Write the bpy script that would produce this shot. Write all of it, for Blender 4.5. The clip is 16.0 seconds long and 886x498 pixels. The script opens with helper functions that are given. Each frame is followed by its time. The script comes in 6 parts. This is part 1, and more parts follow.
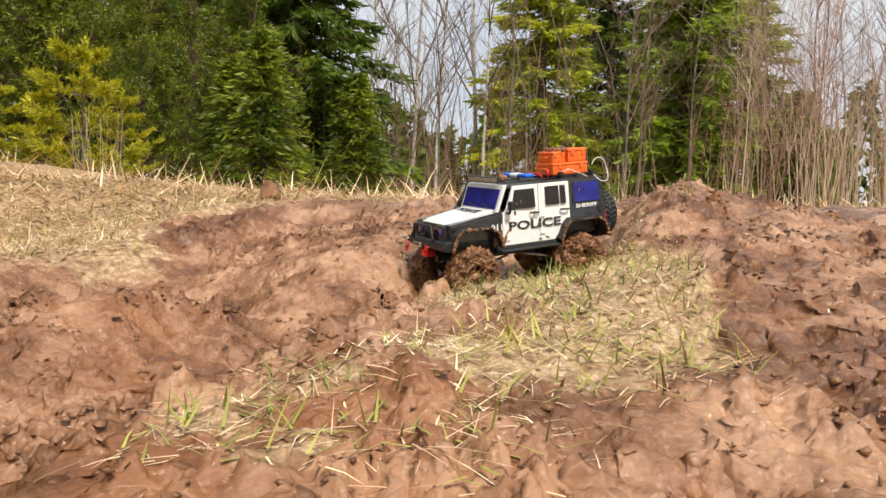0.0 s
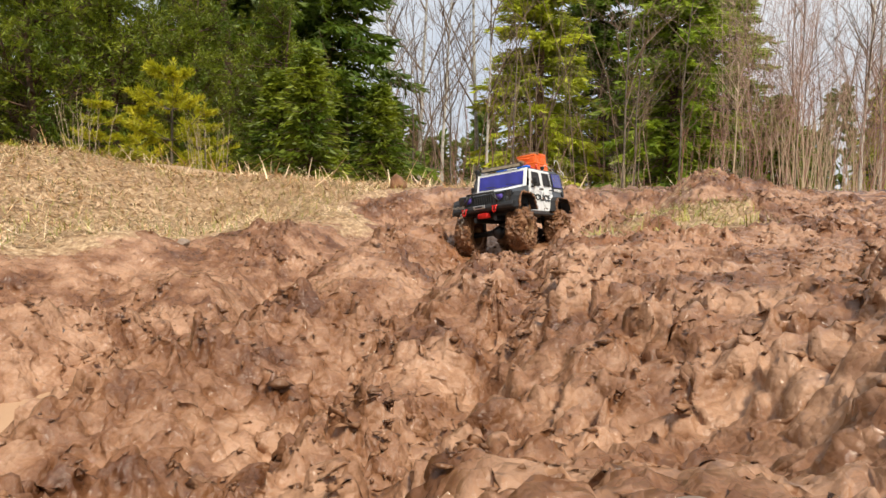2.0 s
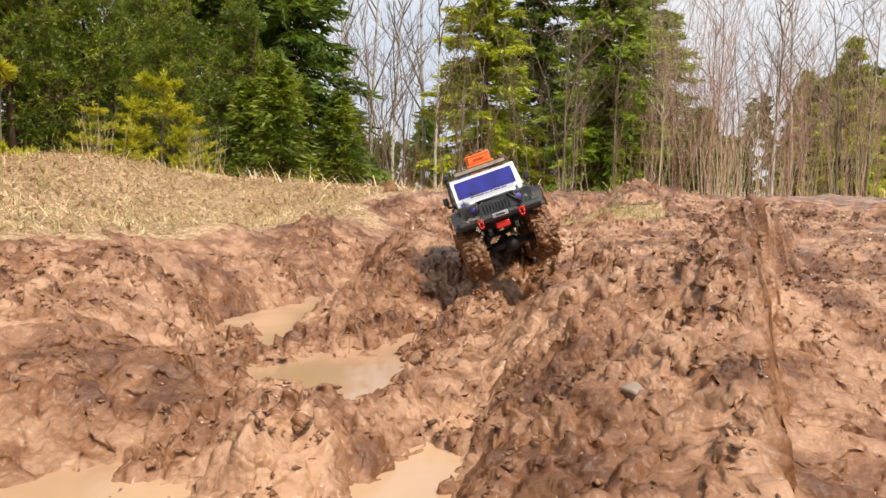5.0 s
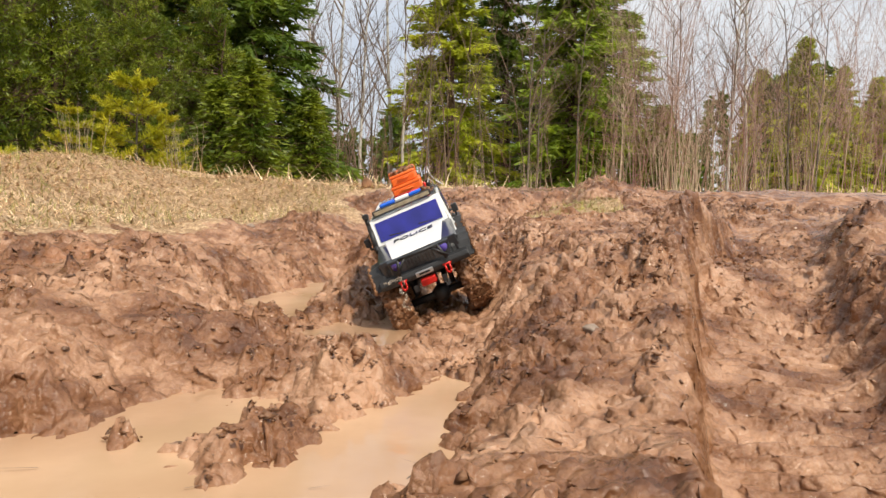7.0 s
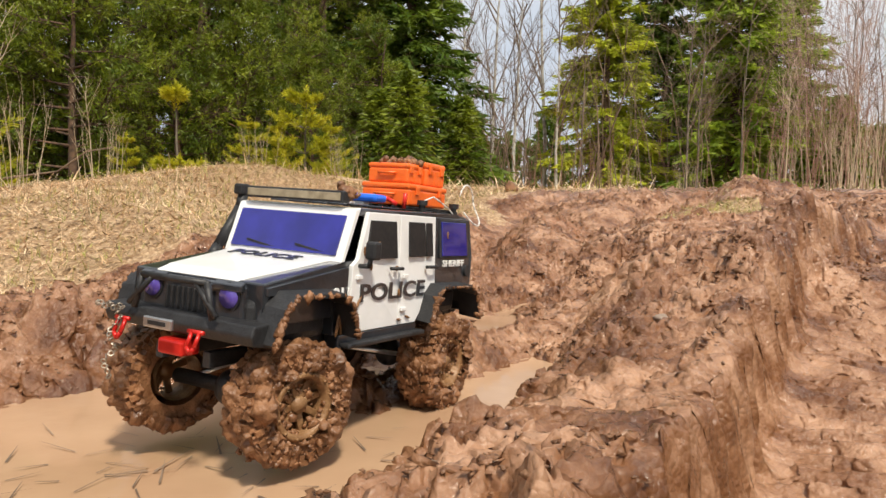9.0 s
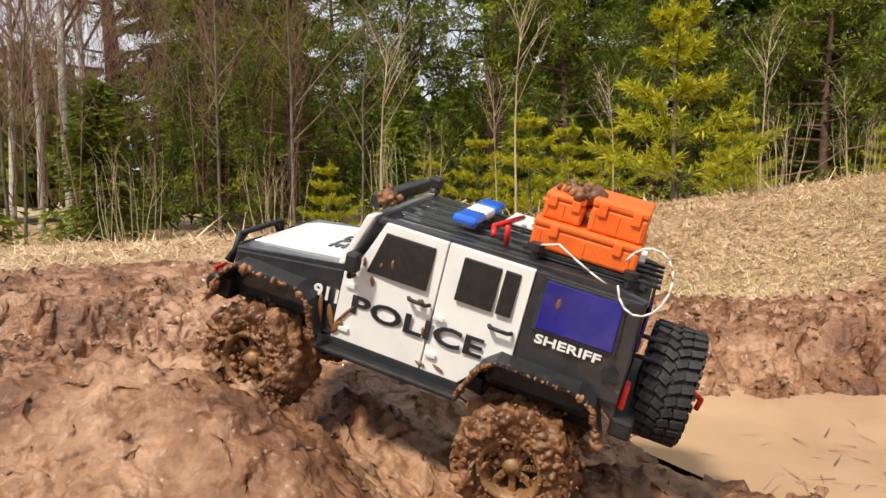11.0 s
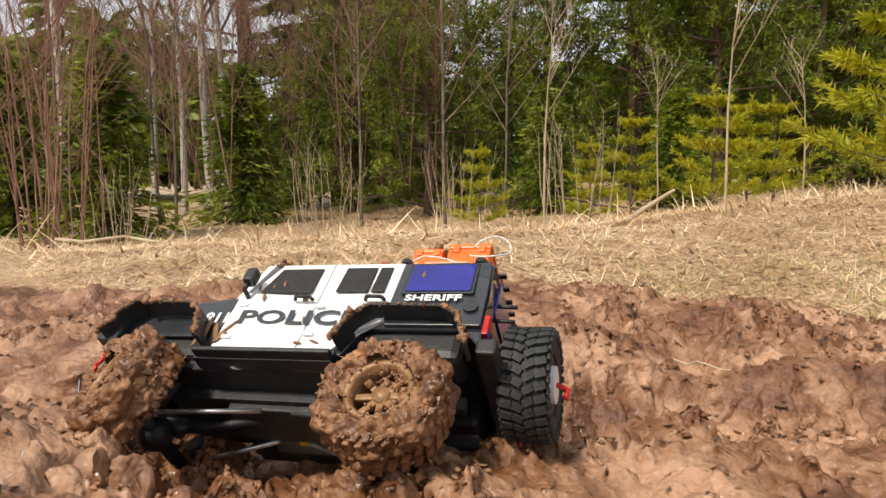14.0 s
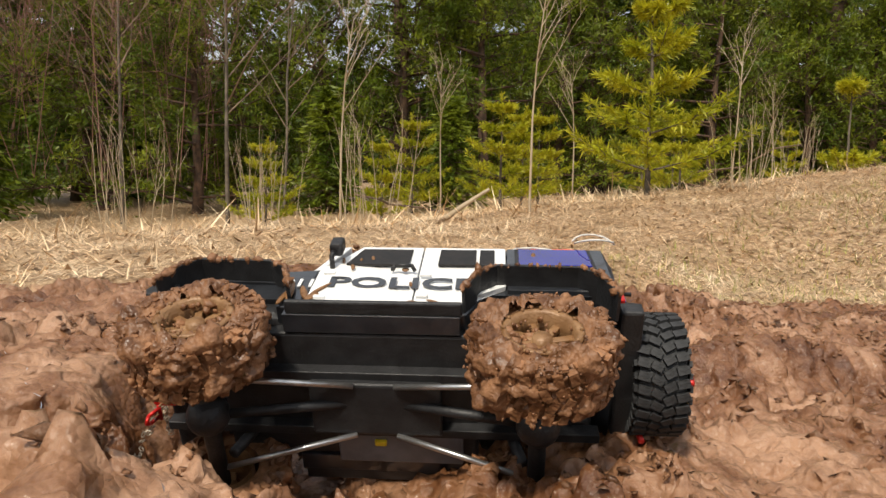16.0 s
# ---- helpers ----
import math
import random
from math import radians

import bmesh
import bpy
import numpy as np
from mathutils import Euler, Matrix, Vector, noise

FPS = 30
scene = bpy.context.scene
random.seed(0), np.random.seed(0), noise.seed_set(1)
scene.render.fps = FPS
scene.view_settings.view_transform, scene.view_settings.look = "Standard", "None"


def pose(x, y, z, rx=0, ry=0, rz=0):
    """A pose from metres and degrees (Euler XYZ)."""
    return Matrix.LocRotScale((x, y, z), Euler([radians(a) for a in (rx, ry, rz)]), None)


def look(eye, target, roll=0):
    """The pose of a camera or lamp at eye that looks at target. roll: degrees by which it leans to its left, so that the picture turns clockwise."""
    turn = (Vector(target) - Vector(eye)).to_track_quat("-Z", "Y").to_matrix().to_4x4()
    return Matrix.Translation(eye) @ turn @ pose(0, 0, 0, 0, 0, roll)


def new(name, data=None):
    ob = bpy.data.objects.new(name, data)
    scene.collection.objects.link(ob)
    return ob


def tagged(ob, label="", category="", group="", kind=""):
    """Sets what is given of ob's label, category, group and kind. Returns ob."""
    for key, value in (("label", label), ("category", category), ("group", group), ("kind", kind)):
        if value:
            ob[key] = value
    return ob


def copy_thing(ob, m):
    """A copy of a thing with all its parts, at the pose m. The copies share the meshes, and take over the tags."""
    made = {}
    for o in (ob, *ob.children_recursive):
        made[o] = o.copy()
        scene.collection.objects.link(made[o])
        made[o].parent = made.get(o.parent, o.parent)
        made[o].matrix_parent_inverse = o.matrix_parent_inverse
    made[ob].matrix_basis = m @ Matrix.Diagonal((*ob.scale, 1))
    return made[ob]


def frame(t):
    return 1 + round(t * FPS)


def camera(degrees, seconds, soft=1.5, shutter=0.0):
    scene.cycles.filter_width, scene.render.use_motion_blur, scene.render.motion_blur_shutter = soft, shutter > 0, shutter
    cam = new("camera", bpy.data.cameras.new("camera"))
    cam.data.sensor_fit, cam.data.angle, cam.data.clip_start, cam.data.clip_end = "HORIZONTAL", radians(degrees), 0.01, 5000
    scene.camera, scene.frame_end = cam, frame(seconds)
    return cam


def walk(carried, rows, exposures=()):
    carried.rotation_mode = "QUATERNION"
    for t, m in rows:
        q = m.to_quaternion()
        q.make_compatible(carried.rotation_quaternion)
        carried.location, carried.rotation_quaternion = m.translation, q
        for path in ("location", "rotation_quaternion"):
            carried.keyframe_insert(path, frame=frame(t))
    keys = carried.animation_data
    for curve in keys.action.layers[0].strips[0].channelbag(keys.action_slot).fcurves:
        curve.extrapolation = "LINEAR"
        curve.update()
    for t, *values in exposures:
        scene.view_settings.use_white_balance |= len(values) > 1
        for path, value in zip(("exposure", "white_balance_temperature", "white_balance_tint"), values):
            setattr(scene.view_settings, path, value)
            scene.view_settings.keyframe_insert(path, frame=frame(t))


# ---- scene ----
cam = camera(64.0, 16.0)
PATH = [
    (0, (0.086, 0.413, 0.595), (-0.044, 2.405, 0.473), 1.4),
    (0.5, (-0.092, 0.067, 0.595), (-0.137, 2.063, 0.480), 1.3),
    (1, (-0.258, -0.225, 0.548), (-0.284, 1.772, 0.434), 1.3),
    (1.5, (-0.377, -0.567, 0.537), (-0.448, 1.429, 0.424), 0.9),
    (2, (-0.417, -0.730, 0.483), (-0.504, 1.265, 0.372), 0.7),
    (2.5, (-0.401, -0.663, 0.479), (-0.490, 1.331, 0.353), 0.5),
    (3, (-0.404, -0.770, 0.480), (-0.530, 1.222, 0.350), 0.6),
    (3.5, (-0.513, -1.086, 0.468), (-0.604, 0.909, 0.350), 0.9),
    (4, (-0.609, -1.329, 0.453), (-0.578, 0.668, 0.346), 0.8),
    (4.5, (-0.665, -1.548, 0.471), (-0.598, 0.449, 0.365), 0.9),
    (7, (-0.795, -2.011, 0.463), (-0.610, -0.023, 0.347), 0.7),
    (7.5, (-0.767, -2.084, 0.468), (-0.588, -0.095, 0.355), 0.6),
    (8, (-0.728, -2.126, 0.475), (-0.591, -0.134, 0.363), 0.6),
    (8.2, (-0.727, -2.149, 0.462), (-0.631, -0.154, 0.350), 0.6),
    (10.3, (-0.599, -2.330, 0.523), (-1.961, -0.870, 0.409), 0.1),
    (10.4, (-0.591, -2.385, 0.544), (-2.047, -1.020, 0.422), 0.1),
    (10.5, (-0.557, -2.429, 0.545), (-2.098, -1.160, 0.420), -0.1),
    (11, (-0.588, -2.498, 0.553), (-2.356, -1.576, 0.411), -0.4),
    (11.5, (-0.689, -2.462, 0.539), (-2.543, -1.728, 0.391), -0.4),
    (12, (-0.673, -2.636, 0.580), (-2.582, -2.065, 0.409), -0.5),
    (12.5, (-0.773, -2.775, 0.612), (-2.711, -2.316, 0.430), -0.5),
    (13, (-0.911, -2.874, 0.617), (-2.840, -2.383, 0.423), -0.7),
    (13.5, (-1.021, -2.883, 0.624), (-2.922, -2.299, 0.417), -0.7),
    (14, (-1.092, -2.846, 0.628), (-2.965, -2.176, 0.421), -0.5),
    (14.5, (-1.147, -2.925, 0.618), (-2.913, -2.010, 0.409), 0.6),
    (15, (-1.231, -3.043, 0.614), (-2.852, -1.889, 0.413), 1.2),
    (15.5, (-1.290, -3.099, 0.602), (-2.863, -1.880, 0.407), 1.1),
    (16, (-1.356, -3.137, 0.589), (-2.880, -1.856, 0.394), 1.4),
]
walk(cam, [(t, look(eye, target, roll)) for t, eye, target, roll in PATH],
     ((0.0, 0.31), (3.0, 0.28), (4.5, 0.44), (8.0, 0.29), (10.5, 0.30), (13.0, 0.28), (16.0, 0.06)))

# ---- world, sun, exposure ----
world = bpy.data.worlds.new("overcast_sky")
scene.world = world
world.use_nodes = True
wn = world.node_tree
wbg = wn.nodes["Background"]
sky = wn.nodes.new("ShaderNodeTexSky")
sky.sky_type, sky.sun_disc = "NISHITA", False
sky.sun_elevation, sky.sun_rotation = radians(54), radians(152)
sky.air_density, sky.dust_density = 1.0, 3.0
wcoord = wn.nodes.new("ShaderNodeTexCoord")
wnoise = wn.nodes.new("ShaderNodeTexNoise")
wnoise.inputs["Scale"].default_value, wnoise.inputs["Detail"].default_value = 2.2, 6.0
wramp = wn.nodes.new("ShaderNodeValToRGB")
wramp.color_ramp.elements[0].position, wramp.color_ramp.elements[0].color = 0.3, (6.6, 7.2, 8.2, 1)
wramp.color_ramp.elements[1].position, wramp.color_ramp.elements[1].color = 0.7, (9.8, 9.8, 9.7, 1)
wmix = wn.nodes.new("ShaderNodeMixRGB")
wmix.inputs["Fac"].default_value = 0.8
wn.links.new(wcoord.outputs["Generated"], wnoise.inputs["Vector"])
wn.links.new(wnoise.outputs["Fac"], wramp.inputs["Fac"])
wn.links.new(sky.outputs["Color"], wmix.inputs["Color1"])
wn.links.new(wramp.outputs["Color"], wmix.inputs["Color2"])
wn.links.new(wmix.outputs["Color"], wbg.inputs["Color"])
wbg.inputs["Strength"].default_value = 0.085
sun = new("sun", bpy.data.lights.new("sun", "SUN"))
sun.data.energy, sun.data.angle, sun.data.color = 3.7, radians(6), (1.0, 0.91, 0.76)
sun.matrix_world = look((0, 0, 20), (-20 * math.cos(radians(54)) * math.sin(radians(152)), -20 * math.cos(radians(54)) * math.cos(radians(152)), 20 - 20 * math.sin(radians(54))))


# ---- materials ----
def material(name, rgb, rough=0.6, metal=0.0, rgb2=None, scale=20.0, bump=0.0, bump_scale=60.0, detail=5.0, per_object=0.0, per_island=0.0, coat=0.0, rough2=None, stops=(0.35, 0.7), third=None, glow_through=0.0):
    m = bpy.data.materials.new(name)
    m.use_nodes = True
    nt = m.node_tree
    b = nt.nodes["Principled BSDF"]
    b.inputs["Roughness"].default_value, b.inputs["Metallic"].default_value = rough, metal
    b.inputs["Coat Weight"].default_value = coat
    co = nt.nodes.new("ShaderNodeTexCoord")
    ns = nt.nodes.new("ShaderNodeTexNoise")
    ns.inputs["Scale"].default_value, ns.inputs["Detail"].default_value = scale, detail
    nt.links.new(co.outputs["Object"], ns.inputs["Vector"])
    ramp = nt.nodes.new("ShaderNodeValToRGB")
    e = ramp.color_ramp.elements
    e[0].position, e[0].color = stops[0], (*rgb, 1)
    e[1].position, e[1].color = stops[1], (*(rgb2 or tuple(min(1, c * 1.25) for c in rgb)), 1)
    if third:
        n = ramp.color_ramp.elements.new(third[0])
        n.color = (*third[1], 1)
    nt.links.new(ns.outputs["Fac"], ramp.inputs["Fac"])
    out = ramp.outputs["Color"]
    if per_object or per_island:
        hs = nt.nodes.new("ShaderNodeHueSaturation")
        mr = nt.nodes.new("ShaderNodeMapRange")
        amount = per_object or per_island
        mr.inputs["To Min"].default_value, mr.inputs["To Max"].default_value = 1 - amount, 1 + amount
        if per_object:
            src = nt.nodes.new("ShaderNodeObjectInfo").outputs["Random"]
        else:
            src = nt.nodes.new("ShaderNodeNewGeometry").outputs["Random Per Island"]
        nt.links.new(src, mr.inputs["Value"])
        nt.links.new(mr.outputs["Result"], hs.inputs["Value"])
        nt.links.new(out, hs.inputs["Color"])
        out = hs.outputs["Color"]
    nt.links.new(out, b.inputs["Base Color"])
    if glow_through:
        tl, mx = nt.nodes.new("ShaderNodeBsdfTranslucent"), nt.nodes.new("ShaderNodeMixShader")
        mx.inputs["Fac"].default_value = glow_through
        nt.links.new(out, tl.inputs["Color"])
        nt.links.new(b.outputs["BSDF"], mx.inputs[1])
        nt.links.new(tl.outputs["BSDF"], mx.inputs[2])
        nt.links.new(mx.outputs["Shader"], nt.nodes["Material Output"].inputs["Surface"])
    if rough2 is not None:
        rr = nt.nodes.new("ShaderNodeMapRange")
        rr.inputs["From Min"].default_value, rr.inputs["From Max"].default_value = 0.35, 0.65
        rr.inputs["To Min"].default_value, rr.inputs["To Max"].default_value = rough, rough2
        nt.links.new(ns.outputs["Fac"], rr.inputs["Value"])
        nt.links.new(rr.outputs["Result"], b.inputs["Roughness"])
    if bump:
        n2 = nt.nodes.new("ShaderNodeTexNoise")
        n2.inputs["Scale"].default_value, n2.inputs["Detail"].default_value = bump_scale, 2.5
        nt.links.new(co.outputs["Object"], n2.inputs["Vector"])
        bp = nt.nodes.new("ShaderNodeBump")
        bp.inputs["Strength"].default_value, bp.inputs["Distance"].default_value = bump, 0.004
        nt.links.new(n2.outputs["Fac"], bp.inputs["Height"])
        nt.links.new(bp.outputs["Normal"], b.inputs["Normal"])
    return m


MUD = material("wet_mud", (0.10, 0.042, 0.016), 0.42, 0, (0.31, 0.155, 0.076), 9, 0.9, 160, 4, per_island=0.25, rough2=0.7)
MUD_TYRE = material("caked_mud", (0.11, 0.045, 0.017), 0.36, 0, (0.33, 0.16, 0.073), 45, 0.8, 160, 6, per_island=0.15, rough2=0.65)
MUD_SPLASH = material("mud_splash", (0.17, 0.08, 0.03), 0.4, 0, (0.26, 0.13, 0.05), 80, 0.5, 300)
STRAW = material("dry_grass", (0.50, 0.32, 0.165), 0.6, 0, (0.95, 0.76, 0.52), 3, per_island=0.55)
GREEN = material("fresh_grass", (0.17, 0.19, 0.03), 0.6, 0, (0.42, 0.40, 0.09), 4, per_island=0.3)
LEAF_LITTER = material("dead_leaves", (0.30, 0.19, 0.10), 0.7, 0, (0.55, 0.40, 0.26), 3, per_island=0.35)
STONE = material("muddy_stone", (0.22, 0.16, 0.12), 0.6, 0, (0.36, 0.28, 0.22), 30, 0.5, 90)
BARK_PINE = material("pine_bark", (0.05, 0.032, 0.022), 0.9, 0, (0.15, 0.085, 0.05), 12, 1.0, 25)
BARK_GREY = material("grey_bark", (0.07, 0.056, 0.042), 0.85, 0, (0.20, 0.165, 0.125), 9, 0.8, 30)
BARK_BIRCH = material("birch_bark", (0.16, 0.14, 0.12), 0.75, 0, (0.52, 0.49, 0.44), 5, 0.5, 20, stops=(0.32, 0.5))
TWIG_RED = material("reddish_twigs", (0.19, 0.09, 0.065), 0.8, 0, (0.40, 0.23, 0.17), 6)
TWIG_ROSE = material("rosy_brown_twigs", (0.27, 0.16, 0.12), 0.8, 0, (0.52, 0.38, 0.31), 5)
TWIG_PALE = material("pale_dry_stems", (0.36, 0.27, 0.17), 0.8, 0, (0.56, 0.46, 0.33), 8)
TWIG_BROWN = material("brown_twigs", (0.11, 0.075, 0.05), 0.85, 0, (0.27, 0.19, 0.13), 6)
NEEDLE_DARK = material("spruce_needles", (0.045, 0.092, 0.007), 0.55, 0, (0.17, 0.235, 0.016), 1.3, per_island=0.4, glow_through=0.4)
# brighter copy of the spruce needles: strong sunlight is put into the colour
NEEDLE_SUN = material("sunlight_tinted_spruce_needles", (0.22, 0.28, 0.012), 0.55, 0, (0.60, 0.62, 0.04), 1.3, per_island=0.4, glow_through=0.4)
NEEDLE_PINE = material("pine_needles", (0.075, 0.125, 0.006), 0.5, 0, (0.28, 0.32, 0.02), 1.1, per_island=0.4, glow_through=0.4)
NEEDLE_MID = material("green_spruce_needles", (0.12, 0.20, 0.012), 0.55, 0, (0.38, 0.47, 0.035), 1.3, per_island=0.4, glow_through=0.4)
NEEDLE_YOUNG = material("young_pine_needles", (0.34, 0.37, 0.012), 0.5, 0, (0.60, 0.54, 0.03), 2.5, per_island=0.3, glow_through=0.4)


def ground_material():
    m = bpy.data.materials.new("mud_and_dry_grass")
    m.use_nodes = True
    nt = m.node_tree
    b = nt.nodes["Principled BSDF"]
    co = nt.nodes.new("ShaderNodeTexCoord")

    def tex(scale, detail=6.0, rough=0.6):
        n = nt.nodes.new("ShaderNodeTexNoise")
        n.inputs["Scale"].default_value, n.inputs["Detail"].default_value, n.inputs["Roughness"].default_value = scale, detail, rough
        nt.links.new(co.outputs["Object"], n.inputs["Vector"])
        return n.outputs["Fac"]

    def ramp(fac, *stops):
        r = nt.nodes.new("ShaderNodeValToRGB")
        e = r.color_ramp.elements
        while len(e) < len(stops):
            e.new(0.5)
        for q, (p, c) in zip(e, stops):
            q.position, q.color = p, (*c, 1)
        nt.links.new(fac, r.inputs["Fac"])
        return r.outputs["Color"]

    def mix(fac, a, c):
        x = nt.nodes.new("ShaderNodeMixRGB")
        nt.links.new(fac, x.inputs["Fac"])
        nt.links.new(a, x.inputs["Color1"])
        nt.links.new(c, x.inputs["Color2"])
        return x.outputs["Color"]

    mud = ramp(tex(5.5, 9, 0.7), (0.37, (0.10, 0.037, 0.013)), (0.47, (0.21, 0.093, 0.041)), (0.60, (0.43, 0.245, 0.145)))
    lumps = nt.nodes.new("ShaderNodeAttribute")
    lumps.attribute_name = "torn"
    speck = nt.nodes.new("ShaderNodeMath")
    speck.operation = "MULTIPLY_ADD"
    nt.links.new(tex(55, 6, 0.72), speck.inputs[0])
    speck.inputs[1].default_value = 3.2
    nt.links.new(lumps.outputs["Fac"], speck.inputs[2])
    crumbly = ramp(speck.outputs[0], (1.58, (0, 0, 0)), (1.86, (1, 1, 1)))
    dark = ramp(tex(34, 6, 0.7), (0.37, (0.035, 0.012, 0.004)), (0.48, (0.11, 0.042, 0.015)), (0.62, (0.29, 0.132, 0.059)))
    mud = mix(crumbly, mud, dark)
    clay = ramp(tex(1.7, 4), (0.6, (0, 0, 0)), (0.72, (1, 1, 1)))
    orange = ramp(tex(14), (0.3, (0.24, 0.09, 0.035)), (0.7, (0.36, 0.16, 0.07)))
    half = nt.nodes.new("ShaderNodeMath")
    half.operation = "MULTIPLY"
    half.inputs[1].default_value = 0.6
    nt.links.new(clay, half.inputs[0])
    soil = mix(half.outputs[0], mud, orange)
    litter = ramp(tex(45, 8, 0.75), (0.34, (0.13, 0.068, 0.03)), (0.5, (0.38, 0.245, 0.13)), (0.66, (0.70, 0.53, 0.35)))
    att = nt.nodes.new("ShaderNodeAttribute")
    att.attribute_name = "grass"
    edge = nt.nodes.new("ShaderNodeMath")
    edge.operation = "MULTIPLY_ADD"
    nt.links.new(tex(8, 8, 0.7), edge.inputs[0])
    edge.inputs[1].default_value, edge.inputs[2].default_value = 1.6, -0.8
    add = nt.nodes.new("ShaderNodeMath")
    nt.links.new(att.outputs["Fac"], add.inputs[0])
    nt.links.new(edge.outputs[0], add.inputs[1])
    mask = ramp(add.outputs[0], (0.4, (0, 0, 0)), (0.6, (1, 1, 1)))
    nt.links.new(mix(mask, soil, litter), b.inputs["Base Color"])
    wet = nt.nodes.new("ShaderNodeMapRange")
    wet.inputs["To Min"].default_value, wet.inputs["To Max"].default_value = 0.19, 0.5
    nt.links.new(crumbly, wet.inputs["Value"])
    dry = nt.nodes.new("ShaderNodeMath")
    dry.operation = "MULTIPLY_ADD"
    nt.links.new(mask, dry.inputs[0])
    dry.inputs[1].default_value = 0.35
    nt.links.new(wet.outputs["Result"], dry.inputs[2])
    nt.links.new(dry.outputs[0], b.inputs["Roughness"])
    vor = nt.nodes.new("ShaderNodeTexVoronoi")
    vor.inputs["Scale"].default_value = 120
    warp = nt.nodes.new("ShaderNodeMixRGB")
    warp.inputs["Fac"].default_value = 0.02
    wt = nt.nodes.new("ShaderNodeTexNoise")
    wt.inputs["Scale"].default_value = 25
    nt.links.new(co.outputs["Object"], wt.inputs["Vector"])
    nt.links.new(co.outputs["Object"], warp.inputs["Color1"])
    nt.links.new(wt.outputs["Color"], warp.inputs["Color2"])
    nt.links.new(warp.outputs["Color"], vor.inputs["Vector"])
    # a film of water over the smeared mud, none on dry grass
    film = nt.nodes.new("ShaderNodeMapRange")
    film.inputs["To Min"].default_value, film.inputs["To Max"].default_value = 0.17, 0.0
    nt.links.new(crumbly, film.inputs["Value"])
    film_mud = nt.nodes.new("ShaderNodeMath")
    film_mud.operation = "SUBTRACT"
    film_mud.use_clamp = True
    nt.links.new(film.outputs["Result"], film_mud.inputs[0])
    nt.links.new(mask, film_mud.inputs[1])
    nt.links.new(film_mud.outputs[0], b.inputs["Coat Weight"])
    b.inputs["Coat Roughness"].default_value = 0.3
    grain = nt.nodes.new("ShaderNodeMapRange")
    grain.inputs["To Min"].default_value, grain.inputs["To Max"].default_value = 0.35, 1.0
    nt.links.new(crumbly, grain.inputs["Value"])
    b1 = nt.nodes.new("ShaderNodeBump")
    b1.invert = True
    b1.inputs["Distance"].default_value = 0.007
    nt.links.new(grain.outputs["Result"], b1.inputs["Strength"])
    nt.links.new(vor.outputs["Distance"], b1.inputs["Height"])
    b2 = nt.nodes.new("ShaderNodeBump")
    b2.inputs["Distance"].default_value = 0.014
    nt.links.new(grain.outputs["Result"], b2.inputs["Strength"])
    nt.links.new(tex(85, 7, 0.72), b2.inputs["Height"])
    nt.links.new(b1.outputs["Normal"], b2.inputs["Normal"])
    nt.links.new(b2.outputs["Normal"], b.inputs["Normal"])
    nt.links.new(b2.outputs["Normal"], b.inputs["Coat Normal"])
    return m


# ---- terrain ----
def value_noise(x, y, seed):
    xi, yi = np.floor(x).astype(np.int64), np.floor(y).astype(np.int64)
    fx, fy = x - xi, y - yi
    fx, fy = fx * fx * (3 - 2 * fx), fy * fy * (3 - 2 * fy)

    def h(i, j):
        n = (i * 374761393 + j * 668265263 + seed * 974634777) & 0x7FFFFFFF
        n = ((n ^ (n >> 13)) * 1274126177) & 0x7FFFFFFF
        return ((n ^ (n >> 16)) & 0xFFFF) / 65535.0

    a, b, c, d = h(xi, yi), h(xi + 1, yi), h(xi, yi + 1), h(xi + 1, yi + 1)
    return (a + (b - a) * fx) * (1 - fy) + (c + (d - c) * fx) * fy - 0.5


def fbm(x, y, scale, octaves, seed, gain=0.55):
    out, amp = 0.0, 1.0
    for k in range(octaves):
        out = out + amp * value_noise(x * scale + 17.3 * k, y * scale - 9.1 * k, seed + k)
        scale, amp = scale * 2.03, amp * gain
    return out


def crumbs(x, y, scale, seed):
    """Overlapping round lumps of many sizes, 0 to about 0.75 high, with sharp creases between them."""
    x, y = x * scale, y * scale
    xi, yi = np.floor(x).astype(np.int64), np.floor(y).astype(np.int64)

    def h(i, j, k):
        n = (i * 73856093 ^ j * 19349663 ^ (seed * 7 + k) * 83492791) & 0x7FFFFFFF
        n = ((n ^ (n >> 13)) * 1274126177) & 0x7FFFFFFF
        return ((n ^ (n >> 15)) & 0xFFFF) / 65535.0

    out = np.zeros(np.shape(x))
    for a in (-1, 0, 1):
        for b in (-1, 0, 1):
            i, j = xi + a, yi + b
            r = 0.30 + 0.55 * h(i, j, 3) ** 2
            d = ((x - i - h(i, j, 1)) ** 2 + (y - j - h(i, j, 2)) ** 2) / r ** 2
            out = np.maximum(out, r * (0.4 + 0.6 * h(i, j, 4)) * np.sqrt(np.maximum(0, 1 - d)))
    return out


def along(x, y, line):
    """Distance to a line of points, the side (left positive) and how far along it, 0 to 1."""
    best = np.full(np.shape(x), 1e9)
    side, run = np.zeros(np.shape(x)), np.zeros(np.shape(x))
    n = len(line) - 1
    for k in range(n):
        (ax, ay), (bx, by) = line[k], line[k + 1]
        dx, dy = bx - ax, by - ay
        u = np.clip(((x - ax) * dx + (y - ay) * dy) / (dx * dx + dy * dy), 0, 1)
        d = np.hypot(x - ax - u * dx, y - ay - u * dy)
        near = d < best
        best = np.where(near, d, best)
        side = np.where(near, np.sign(dx * (y - ay) - dy * (x - ax)), side)
        run = np.where(near, (k + u) / n, run)
    return best, side, run


